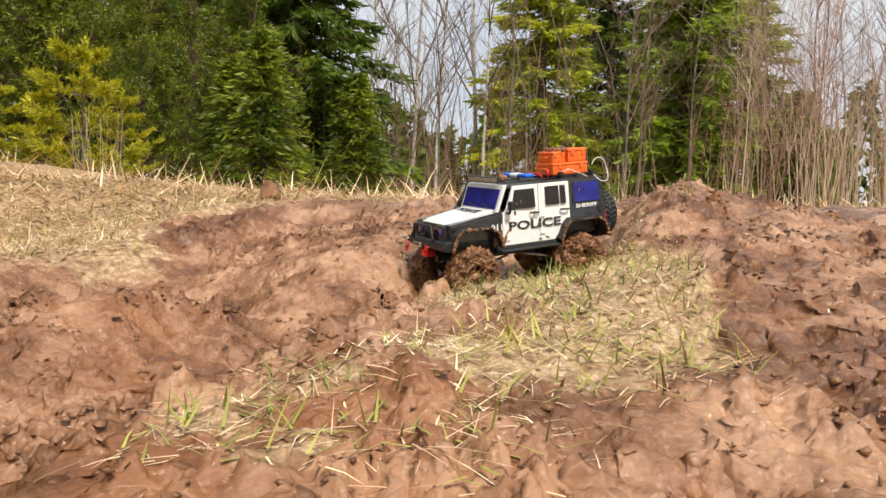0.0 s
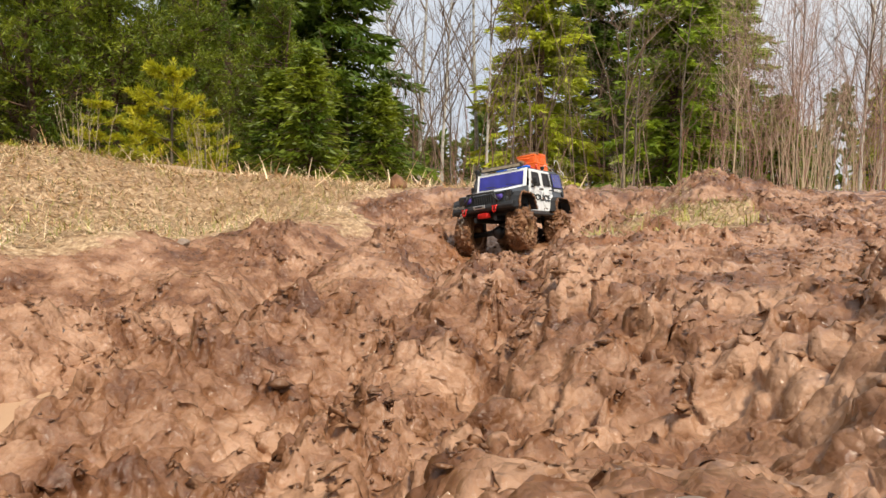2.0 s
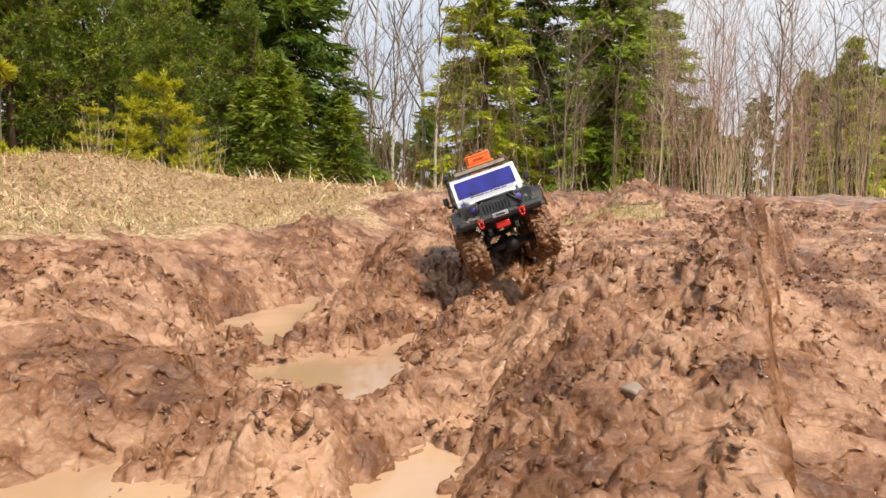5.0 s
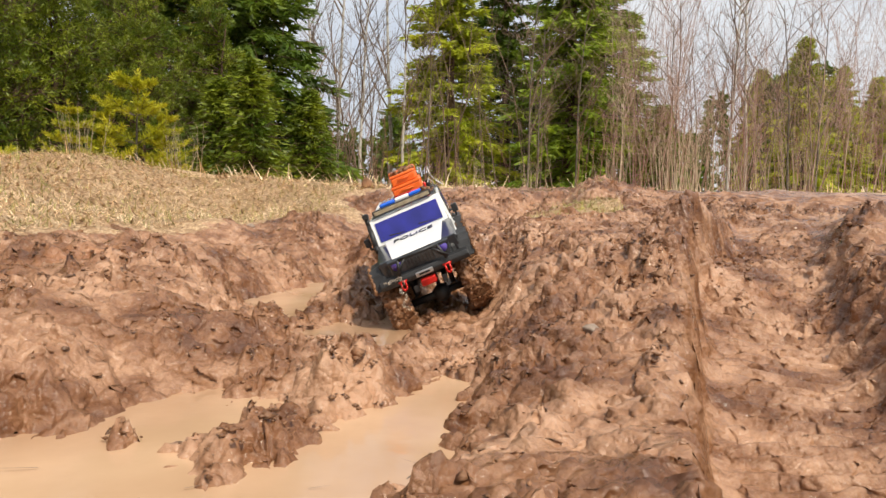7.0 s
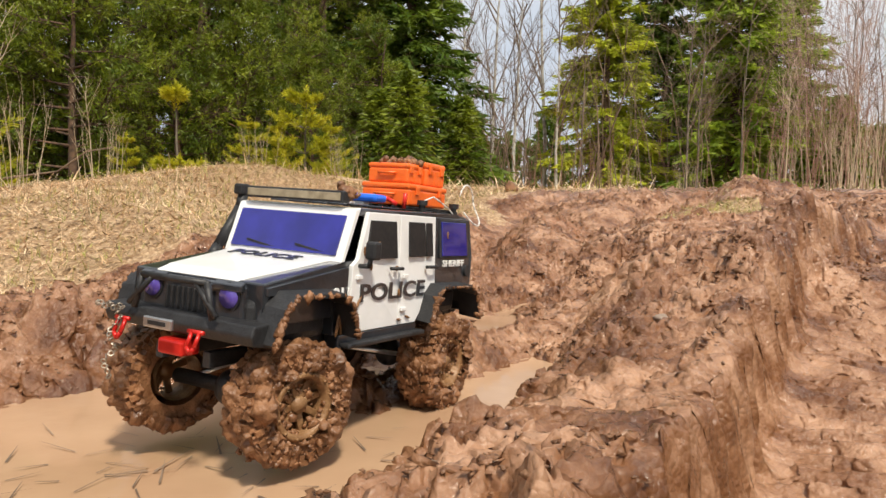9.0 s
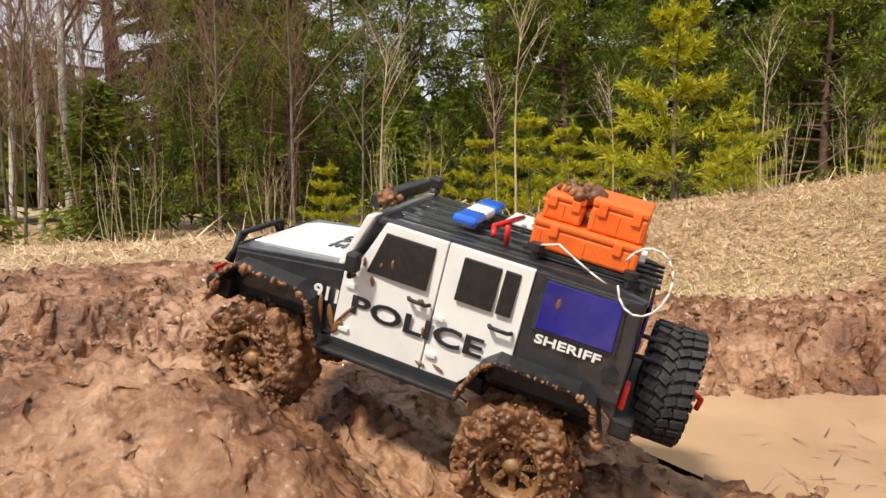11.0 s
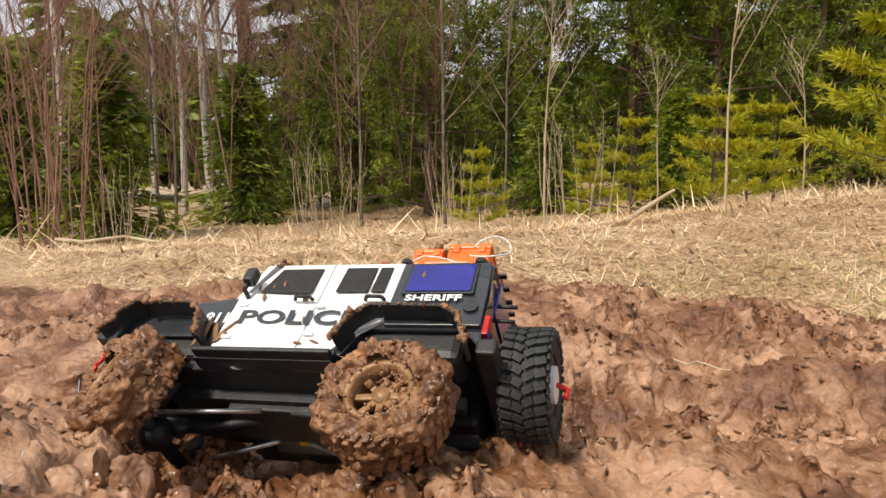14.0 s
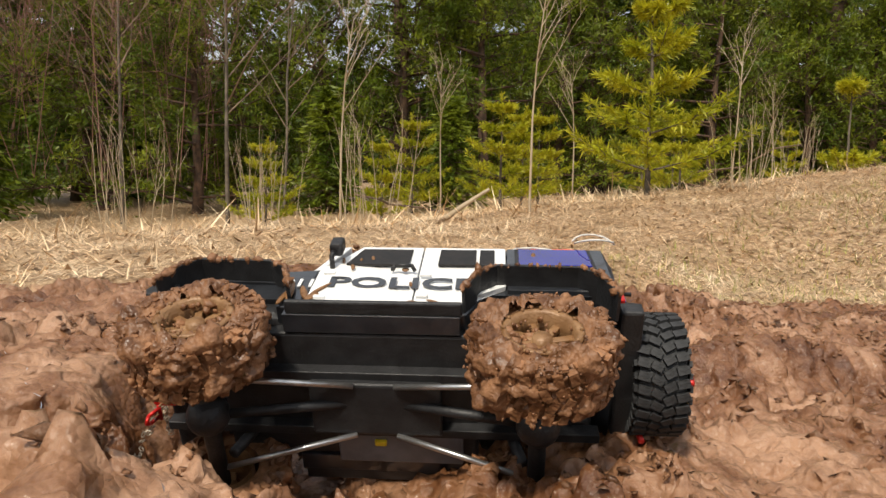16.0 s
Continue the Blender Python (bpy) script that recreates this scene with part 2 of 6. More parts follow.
def step(v, a, b):
    u = np.clip((v - a) / (b - a), 0, 1)
    return u * u * (3 - 2 * u)


WATER = 0.186
LANE = [(0.55, 3.0), (0.14, 2.24), (-0.2, 1.75), (-0.36, 1.15), (-0.42, 0.5), (-0.62, -0.25), (-0.72, -0.75), (-0.98, -1.4), (-1.22, -2.0), (-1.4, -2.17)]
OLD_RUT = [(-0.55, 3.0), (-0.85, 2.2), (-0.98, 1.5), (-0.92, 0.6), (-1.1, 0.1), (-1.02, -0.5), (-1.12, -1.1), (-1.35, -1.6)]
BANK_RUT = [(-1.35, -1.3), (-1.68, -1.75), (-1.93, -2.12), (-2.0, -2.5), (-2.08, -2.78)]
TRENCH = [(-0.62, -2.1), (-0.40, -1.61), (-0.166, -1.04), (0.0, -0.68), (0.10, -0.43), (0.24, -0.20), (0.54, 0.25), (0.84, 0.74)]
RIDGE = [(-1.0, -2.16), (-1.26, -2.44), (-1.49, -2.68), (-1.62, -2.95), (-1.8, -3.3)]

FIELD = [(-1.8, 2.0, 0.9, -0.167), (-2.0, -2.8, 0.35, 0.042), (-1.4, 0.8, 0.35, -0.23), (-0.6, 2.0, 0.22, -0.227), (-1.8, 2.8, 0.55, -0.13), (0.4, -0.2, 0.35, 0.14), (-0.8, 1.2, 0.22, -0.192), (0.4, 1.6, 0.9, 0.028), (-1.0, -2.2, 0.35, -0.061), (-0.2, -0.2, 0.22, -0.141), (-2.6, -0.4, 0.9, -0.2), (-0.6, 0.8, 0.35, 0.035), (-0.4, 0.2, 0.22, -0.055), (-1.6, 1.6, 0.22, 0.097), (-0.2, -0.6, 0.22, 0.045), (-0.8, -0.6, 0.22, -0.065), (-1.8, -2.0, 0.22, 0.049), (-0.4, -0.4, 0.22, 0.068), (-0.6, 2.4, 0.35, -0.061), (-1.0, -0.8, 0.22, 0.076), (-0.8, 0.0, 0.22, -0.028), (-2.0, -2.6, 0.22, 0.109), (0.0, -0.2, 0.22, 0.072), (0.2, 0.8, 0.35, -0.027)]
DIPS = [(0.4, 1.6, 0.35, -0.055), (-1.6, -2.8, 0.22, -0.019), (0.4, 2.0, 0.22, -0.04), (-0.4, 1.0, 0.35, -0.007), (0.0, 1.4, 0.22, -0.02), (0.4, 1.4, 0.22, 0.066), (-1.4, -2.4, 0.22, -0.009), (-0.4, 1.6, 0.35, 0.011), (0.2, 2.2, 0.22, 0.023), (0.0, 1.2, 0.22, 0.009), (-1.8, -2.6, 0.22, 0.008), (-0.6, 1.6, 0.22, -0.022), (0.0, 2.4, 0.22, -0.027)]


def smooth_height(x, y):
    h = 0.305 + 0.066 * np.maximum(0, y + 0.95) - 0.066 * np.maximum(0, y - 4.0) + 0.012 * np.minimum(0, y + 1.5)
    h = h - 0.12 * np.clip(-x - 4.3, 0, 2.5) + 0.05 * step(-x, 2.0, 2.6)
    h = h + 0.20 * np.exp(-((x + 2.75) / 1.15) ** 2 - ((y - 3.3) / 1.7) ** 2) + 0.05 * np.exp(-((x + 2.9) / 0.9) ** 2 - ((y + 0.4) / 1.2) ** 2)
    wob = 0.05 * fbm(x, y, 2.2, 3, 5)
    # old rut with a steep western side
    d, s, u = along(x, y, OLD_RUT)
    d = d + wob
    h = h - (0.06 + 0.15 * step(u, 0.05, 0.4) - 0.09 * step(u, 0.55, 0.75)) * np.exp(-(d / np.where(s > 0, 0.17, 0.15)) ** 2)
    # the lane driven by the car: two wheel tracks in a shallow hollow
    d, s, u = along(x, y, LANE)
    d = d + 0.5 * wob
    deep = 0.085 - 0.055 * step(u, 0.3, 0.42) + 0.055 * step(u, 0.46, 0.58) - 0.035 * step(u, 0.88, 1.0)
    deep = deep + 0.03 * (1 - step(u, 0.58, 0.66)) + 0.045 * (1 - step(u, 0.08, 0.22))
    lean = 0.24 * s * d * step(u, 0.15, 0.3) * (1 - step(u, 0.62, 0.72))
    h = h - (deep - lean) * np.exp(-(d / 0.25) ** 4) - 0.04 * np.exp(-((d - 0.095) / 0.045) ** 2)
    # puddle hollow
    h = h - 0.06 * np.exp(-((x + 0.88 - 0.45 * (y + 1.35)) / 0.13) ** 2 - ((y + 1.30) / 0.36) ** 2)
    # rut at the foot of the bank, with a cut wall
    d, s, u = along(x, y, BANK_RUT)
    d = d + 0.4 * wob
    wall = np.where(s < 0, np.exp(-(d / 0.155) ** 6), np.exp(-(d / 0.16) ** 2))
    h = h - (0.10 + 0.045 * step(u, 0.2, 0.6)) * wall
    # straight machine trench with tall sides
    d, s, u = along(x, y, TRENCH)
    d = d + 0.12 * wob
    ends = step(u, 0.0, 0.08) * (1 - 0.9 * step(u, 0.76, 1.0))
    cut = np.where(s > 0, np.exp(-(d / 0.162) ** 14), np.exp(-(d / 0.19) ** 5))
    h = h - (0.175 * cut - 0.02 * np.exp(-((d - 0.21) / 0.05) ** 2) * (s > 0)) * ends
    # ridge of pushed mud
    d, s, u = along(x, y, RIDGE)
    h = h + 0.085 * np.exp(-((d + wob) / 0.12) ** 2) * step(u, 0.0, 0.2)
    h = h - 0.055 * np.exp(-((x + 0.48) / 0.4) ** 2 - ((y + 1.75) / 0.45) ** 2)
    h = h + 0.05 * np.exp(-((x + 1.13 + 0.5 * (y + 1.2)) / 0.07) ** 2 - ((y + 1.15) / 0.28) ** 2)
    # heaps
    for hx, hy, r, k in ((0.55, 2.75, 0.34, 0.10), (0.95, 2.95, 0.3, 0.08), (0.1, 0.85, 0.3, 0.03), (-2.25, -3.05, 0.22, 0.05), (-0.02, -0.3, 0.2, 0.06), (1.5, 3.1, 0.4, 0.05), (0.9, 0.2, 0.5, 0.06), (1.3, -0.6, 0.6, 0.08), (-1.56, -2.84, 0.12, 0.04), (-1.80, -3.05, 0.13, 0.09)):
        h = h + k * np.exp(-((x - hx) ** 2 + (y - hy) ** 2) / r ** 2)
    for hx, hy, r, k in ((-2.75, -1.3, 0.4, -0.12), (-2.5, 3.8, 0.55, -0.13), (0.5, 2.6, 0.28, 0.11), (-1.4, 1.4, 0.42, -0.10), (-1.0, 1.6, 0.22, -0.05), (1.25, 3.1, 0.35, -0.08), (-2.15, -1.97, 0.1, -0.07), (-0.47, -1.25, 0.25, -0.07), (-2.7, -0.1, 0.45, -0.075), (-0.9, 0.6, 0.16, -0.06), (-0.98, -1.2, 0.10, 0.055), (-1.38, -2.34, 0.2, 0.09), (-1.83, -2.3, 0.1, 0.045), (0.45, -0.27, 0.3, -0.05), (-0.88, -0.94, 0.09, 0.04), (-0.33, -0.45, 0.13, -0.035), (-0.95, -0.68, 0.22, 0.045), (-1.1, -1.97, 0.2, 0.06), (0.5, -0.45, 0.25, -0.03)):
        h = h + k * np.exp(-((x - hx) ** 2 + (y - hy) ** 2) / r ** 2)
    # hole dug by the wheels
    h = h - 0.06 * np.exp(-((x + 1.86) / 0.16) ** 2 - ((y + 2.76) / 0.15) ** 2)
    # broad rises and hollows of the field
    for hx, hy, r, k in FIELD + DIPS:
        h = h + k * np.exp(-((x - hx) ** 2 + (y - hy) ** 2) / r ** 2)
    h = h + 0.16 * fbm(x, y, 0.12, 2, 40) * step(np.hypot(x + 0.5, y), 6, 16)
    return h


GRASS_EDGE = [(2.2, 5.2), (0.2, 4.0), (-0.6, 3.4), (-1.15, 2.2), (-1.5, 1.4), (-1.72, 0.95), (-2.15, -0.4), (-2.42, -1.3), (-2.68, -1.95), (-3.2, -2.9), (-4.2, -4.2), (-6.0, -6.5)]


def grass_amount(x, y):
    d, s, u = along(x, y, GRASS_EDGE)
    g = step(-d * s + 0.45 * fbm(x, y, 1.3, 4, 71), -0.16, 0.22)
    island = np.exp(-((x - 0.06 - 0.27 * (y - 1.0)) / 0.28) ** 2 - ((y - 1.5) / 0.8) ** 4)
    g = np.maximum(g, 0.72 * step(island + 0.75 * fbm(x, y, 3.2, 4, 33), 0.25, 0.85))
    far = np.maximum(step(y, 5.0, 6.2), np.maximum(step(x, 2.8, 4.4), step(-y, 6.0, 8.0)))
    return np.maximum(g, far)


def torn(x, y):
    """Relief of the mud: smeared flats with clusters of torn, jagged lumps."""
    wx, wy = fbm(x, y, 14, 3, 21), fbm(x, y, 14, 3, 25)
    fx, fy = fbm(x, y, 34, 3, 27, 0.7), fbm(x, y, 34, 3, 29, 0.7)
    churn = 0.34 + 0.66 * step(fbm(x, y, 3.6, 5, 81, 0.72), -0.16, 0.20)
    print_x, print_y = (x + 0.52) / 0.30, (y + 1.35) / 0.5
    churn = churn * (1 - 0.45 * np.exp(-print_x ** 2 - print_y ** 2))
    px, py = x + 0.035 * wx + 0.016 * fx, y + 0.035 * wy + 0.016 * fy
    big, mid = crumbs(px, py, 10, 3), crumbs(px + 0.01 * wy, py - 0.01 * wx, 27, 4)
    fine = crumbs(x + 0.012 * wy + 0.010 * fy, y + 0.012 * wx + 0.010 * fx, 55, 5)
    jag = np.abs(fbm(x + 0.02 * wy, y - 0.02 * wx, 42, 3, 31, 0.65))
    return 0.014 * wx - 0.014 * jag - 0.006 + churn * (0.030 * big * (0.4 + 1.2 * mid) + 0.034 * mid + 0.026 * fine + 0.012 * fx)


def fresh_soil(x, y):
    """Where the soil is freshly cut and dark (the trench and beyond, the foot of the bank), less where it is smeared smooth."""
    cut = 0.28 * step(x - 0.13 - 0.43 * y, -0.04, 0.10) + 0.22 * np.exp(-((x + 1.75) ** 2 + (y + 1.9) ** 2) / 0.16)
    smear = 0.30 * np.exp(-((x + 0.50 - 0.3 * (y + 1.3)) / 0.2) ** 2 - ((y + 1.3) / 0.45) ** 2) + 0.2 * np.exp(-((x + 1.3) ** 2 + (y + 2.6) ** 2) / 0.09)
    return cut - smear


def height(x, y):
    x, y = np.asarray(x, float), np.asarray(y, float)
    h = smooth_height(x, y)
    g = grass_amount(x, y)
    near = 1 - step(np.hypot(x + 0.5, y), 5, 9)
    n1 = fbm(x, y, 3.5, 3, 11)
    rough = (0.034 * n1 + torn(x, y)) * (1 - 0.7 * g)
    hump = 0.016 * g * fbm(x, y, 6, 4, 51)
    flat = step(h + 0.5 * rough, WATER - 0.05, WATER + 0.0)
    d, s, u = along(x, y, TRENCH)
    rd, rs, ru = along(x, y, BANK_RUT)
    scrape = np.exp(-((rd - 0.17) / 0.08) ** 2) * (rs < 0) * step(ru, 0.12, 0.3)
    rough = rough * (1 - 0.75 * scrape) * (1 - 0.5 * np.exp(-(d / 0.16) ** 6))
    tread = 0.003 * np.sin(ru * 330 + rd * 45 + 6 * n1) * scrape
    tread = tread + 0.006 * np.sin((x * 0.39 + y * 0.92) * 150 + 8 * n1) * np.exp(-(d / 0.1) ** 4)
    return h + near * ((rough + hump) * (0.45 + 0.55 * flat) + tread)


def grid_lines(lo, hi, d0, far_lo, far_hi):
    mid = list(np.arange(lo, hi, d0))
    out, d, v = [], d0, lo
    while v > far_lo:
        d *= 1.085
        v -= d
        out.append(v)
    res, d, v = out[::-1] + mid, d0, mid[-1]
    while v < far_hi:
        d *= 1.085
        v += d
        res.append(v)
    return np.array(res)


def mesh_grid(name, xs, ys, zs):
    nx, ny = len(xs), len(ys)
    me = bpy.data.meshes.new(name)
    gx, gy = np.meshgrid(xs, ys)
    co = np.stack([gx, gy, zs], -1).reshape(-1, 3)
    i = (np.arange(nx - 1)[None, :] + nx * np.arange(ny - 1)[:, None]).ravel()
    quads = np.stack([i, i + 1, i + 1 + nx, i + nx], -1)
    me.vertices.add(len(co))
    me.vertices.foreach_set("co", co.ravel())
    me.loops.add(quads.size)
    me.loops.foreach_set("vertex_index", quads.ravel().astype(np.int32))
    me.polygons.add(len(quads))
    me.polygons.foreach_set("loop_start", np.arange(0, quads.size, 4, dtype=np.int32))
    me.polygons.foreach_set("use_smooth", np.ones(len(quads), dtype=bool))
    me.update()
    return me


def refined_grid(name, xs, ys, near):
    """A grid of heights whose cells are halved where near(x, y) holds, with no gaps at the seams."""
    nx, ny = len(xs), len(ys)
    gx, gy = np.meshgrid(xs, ys)
    zs = height(gx, gy)
    cell = near(0.25 * (gx[:-1, :-1] + gx[1:, :-1] + gx[:-1, 1:] + gx[1:, 1:]), 0.25 * (gy[:-1, :-1] + gy[1:, :-1] + gy[:-1, 1:] + gy[1:, 1:]))
    ii, jj = np.nonzero(cell)
    need = np.zeros((2 * ny - 1, 2 * nx - 1), bool)
    for a in (0, 1, 2):
        for b in (0, 1, 2):
            need[2 * ii + a, 2 * jj + b] = True
    need[::2, ::2] = False
    ident = np.full(need.shape, -1, np.int64)
    ident[::2, ::2] = np.arange(nx * ny).reshape(ny, nx)
    r, c = np.nonzero(need)
    ident[r, c] = nx * ny + np.arange(len(r))
    fx, fy = 0.5 * (xs[c // 2] + xs[(c + 1) // 2]), 0.5 * (ys[r // 2] + ys[(r + 1) // 2])
    fz = height(fx, fy)
    ring = np.pad(cell, 1)
    flat_seam = (r % 2 == 0) & ~(ring[r // 2, c // 2 + 1] & ring[r // 2 + 1, c // 2 + 1])
    tall_seam = (c % 2 == 0) & ~(ring[r // 2 + 1, c // 2] & ring[r // 2 + 1, c // 2 + 1])
    fz = np.where(flat_seam | tall_seam, 0.5 * (zs[r // 2, c // 2] + zs[(r + 1) // 2, (c + 1) // 2]), fz)
    co = np.concatenate([np.stack([gx, gy, zs], -1).reshape(-1, 3), np.stack([fx, fy, fz], -1)])
    flat_x, flat_y = co[:, 0].copy(), co[:, 1].copy()
    # lumps lean and overhang a little
    lean = 0.020 * (1 - step(np.hypot(flat_x + 0.5, flat_y), 3.5, 4.5)) * (1 - grass_amount(flat_x, flat_y))
    co[:, 0] += lean * fbm(flat_x, flat_y, 38, 3, 61, 0.6)
    co[:, 1] += lean * fbm(flat_x, flat_y, 38, 3, 67, 0.6)
    ci, cj = np.nonzero(~cell)
    quads = [np.stack([ident[2 * ci, 2 * cj], ident[2 * ci, 2 * cj + 2], ident[2 * ci + 2, 2 * cj + 2], ident[2 * ci + 2, 2 * cj]], -1)]
    for a in (0, 1):
        for b in (0, 1):
            p, q = 2 * ii + a, 2 * jj + b
            quads.append(np.stack([ident[p, q], ident[p, q + 1], ident[p + 1, q + 1], ident[p + 1, q]], -1))
    quads = np.concatenate(quads)
    me = bpy.data.meshes.new(name)
    me.vertices.add(len(co))
    me.vertices.foreach_set("co", co.ravel())
    me.loops.add(quads.size)
    me.loops.foreach_set("vertex_index", quads.ravel().astype(np.int32))
    me.polygons.add(len(quads))
    me.polygons.foreach_set("loop_start", np.arange(0, quads.size, 4, dtype=np.int32))
    me.polygons.foreach_set("use_smooth", np.ones(len(quads), dtype=bool))
    me.update()
    return me, flat_x, flat_y


def close_mud(x, y):
    """The stretch of mud beside the lane and round the hole where the car tips over."""
    lane = (np.abs(x + 0.45 - 0.25 * y) < 0.85 - 0.1 * y) & (y > -1.75) & (y < 1.5)
    hole = (x > -2.35) & (x < -0.95) & (y > -3.0) & (y < -1.7)
    return lane | hole


gxs = grid_lines(-3.0, 1.2, 0.0088, -400, 400)
gys = grid_lines(-3.5, 2.9, 0.0096, -400, 400)
ground_mesh, GX, GY = refined_grid("ground", gxs, gys, close_mud)
gt = ground_mesh.attributes.new("torn", "FLOAT", "POINT")
gt.data.foreach_set("value", (torn(GX, GY) * 15 + 1.4 * fresh_soil(GX, GY)).ravel().astype(np.float32))
ga = ground_mesh.attributes.new("grass", "FLOAT", "POINT")
ga.data.foreach_set("value", grass_amount(GX, GY).ravel().astype(np.float32))
ground_mesh.materials.append(ground_material())
ground = tagged(new("ground", ground_mesh), "churned wet brown mud with ruts and dry grass banks", "ground", kind="structure")

pxs, pys = np.arange(-1.75, -0.56, 0.02), np.arange(-1.78, 0.6, 0.02)
PX, PY = np.meshgrid(pxs, pys)
water_mesh = mesh_grid("water", pxs, pys, WATER + 0.0012 * fbm(PX, PY, 9, 3, 90))
water_mesh.materials.append(material("muddy_water", (0.42, 0.26, 0.155), 0.05, 0, (0.56, 0.37, 0.23), 3.5, 0.10, 30, rough2=0.2))
tagged(new("water", water_mesh), "shallow puddle of opaque light brown muddy water", "water", kind="structure")


# ---- joined small pieces ----
def strips(name, mat, count, place, width, label, category, segs=2):
    """Many thin bent blades in one mesh; place(rng) gives base, direction, length, droop."""
    rng = np.random.default_rng(len(name) + count)
    base, dirs, length, droop = place(rng, count)
    side = np.stack([-dirs[:, 1], dirs[:, 0], np.zeros(len(base))], -1)
    side /= np.linalg.norm(side, axis=1, keepdims=True) + 1e-9
    w = (width * (0.6 + 0.8 * rng.random(len(base))))[:, None]
    rows = []
    for k in range(segs + 1):
        u = k / segs
        c = base + dirs * (length * u)[:, None]
        c[:, 2] -= droop * u * u
        wk = w * (1 - 0.8 * u)
        rows += [c - side * wk, c + side * wk]
    v = np.stack(rows, 1)
    n, m = v.shape[0], v.shape[1]
    f = []
    for k in range(segs):
        f.append([2 * k, 2 * k + 1, 2 * k + 3, 2 * k + 2])
    quads = (np.array(f)[None] + (np.arange(n) * m)[:, None, None]).reshape(-1, 4)
    return link_quads(name, v.reshape(-1, 3), quads, mat, label, category)


def link_quads(name, co, quads, mat, label="", category="", kind="stuff"):
    me = bpy.data.meshes.new(name)
    me.vertices.add(len(co))
    me.vertices.foreach_set("co", np.asarray(co, np.float32).ravel())
    me.loops.add(quads.size)
    me.loops.foreach_set("vertex_index", quads.ravel().astype(np.int32))
    me.polygons.add(len(quads))
    me.polygons.foreach_set("loop_start", np.arange(0, quads.size, quads.shape[1], dtype=np.int32))
    me.update()
    me.materials.append(mat)
    ob = new(name, me)
    return tagged(ob, label, category, kind=kind) if label else ob


def grassy(rng, count, box, power=1.0, lo=0.3):
    out = np.zeros((0, 2))
    while len(out) < count:
        p = np.stack([rng.uniform(box[0], box[1], count), rng.uniform(box[2], box[3], count)], -1)
        g = grass_amount(p[:, 0], p[:, 1])
        out = np.concatenate([out, p[(rng.random(count) < g ** power) & (g > lo)]])
    return out[:count]


def lying(box, length, tilt, lo=0.3, lift=0.004):
    def place(rng, count):
        p = grassy(rng, count, box, 1.0, lo)
        a = rng.uniform(0, 2 * math.pi, count)
        e = np.abs(rng.normal(0, tilt, count))
        d = np.stack([np.cos(a) * np.cos(e), np.sin(a) * np.cos(e), np.sin(e)], -1)
        ln = length * (0.4 + rng.random(count) * 1.1)
        base = np.stack([p[:, 0], p[:, 1], height(p[:, 0], p[:, 1]) + lift * rng.random(count)], -1)
        return base, d, ln, ln * 0.25 * rng.random(count)
    return place


strips("dry_grass", STRAW, 118000, lying((-5.2, 1.0, -3.4, 4.1), 0.075, 0.25, 0.74), 0.0014, "matted straw-coloured dry grass lying on the bank", "grass")
strips("dry_grass", STRAW, 5200, lying((-0.4, 0.95, 0.5, 2.9), 0.032, 0.25, 0.1), 0.0007, "loose dry grass on a muddy hump", "grass")
strips("dry_grass", STRAW, 2600, lying((-4.5, 0.8, -1.5, 4.6), 0.10, 0.7, 0.76), 0.0011, "upright tufts of straw-coloured dry grass", "grass")
strips("far_dry_grass", STRAW, 16000, lying((-14, 9, 3.2, 13), 0.22, 0.45, 0.5), 0.004, "dry pale grass at the edge of the wood", "grass")
strips("far_dry_grass", STRAW, 12000, lying((-12, -4, -7, 4), 0.2, 0.35, 0.5), 0.004, "dry pale grass below the trees", "grass")
strips("green_grass", GREEN, 7000, lying((-3.2, 1.0, -1.5, 3.6), 0.045, 0.8, 0.74), 0.0016, "short fresh green grass between dry stalks", "grass")
strips("green_grass", GREEN, 2600, lying((-0.3, 0.95, 0.8, 2.8), 0.034, 0.6, 0.25), 0.0012, "tufts of fresh yellow-green grass on trodden mud", "grass")


def leaves_on_bank(rng, count):
    p = grassy(rng, count, (-4.5, 0.8, -3.2, 4.0), 1.0, 0.74)
    a = rng.uniform(0, 2 * math.pi, count)
    e = rng.normal(0, 0.25, count)
    d = np.stack([np.cos(a) * np.cos(e), np.sin(a) * np.cos(e), np.sin(e)], -1)
    return np.stack([p[:, 0], p[:, 1], height(p[:, 0], p[:, 1]) + 0.008], -1), d, 0.02 + 0.035 * rng.random(count), -0.006 * rng.random(count)


strips("dead_leaves", LEAF_LITTER, 6500, leaves_on_bank, 0.007, "curled brown dead leaves scattered on dry grass", "leaves")


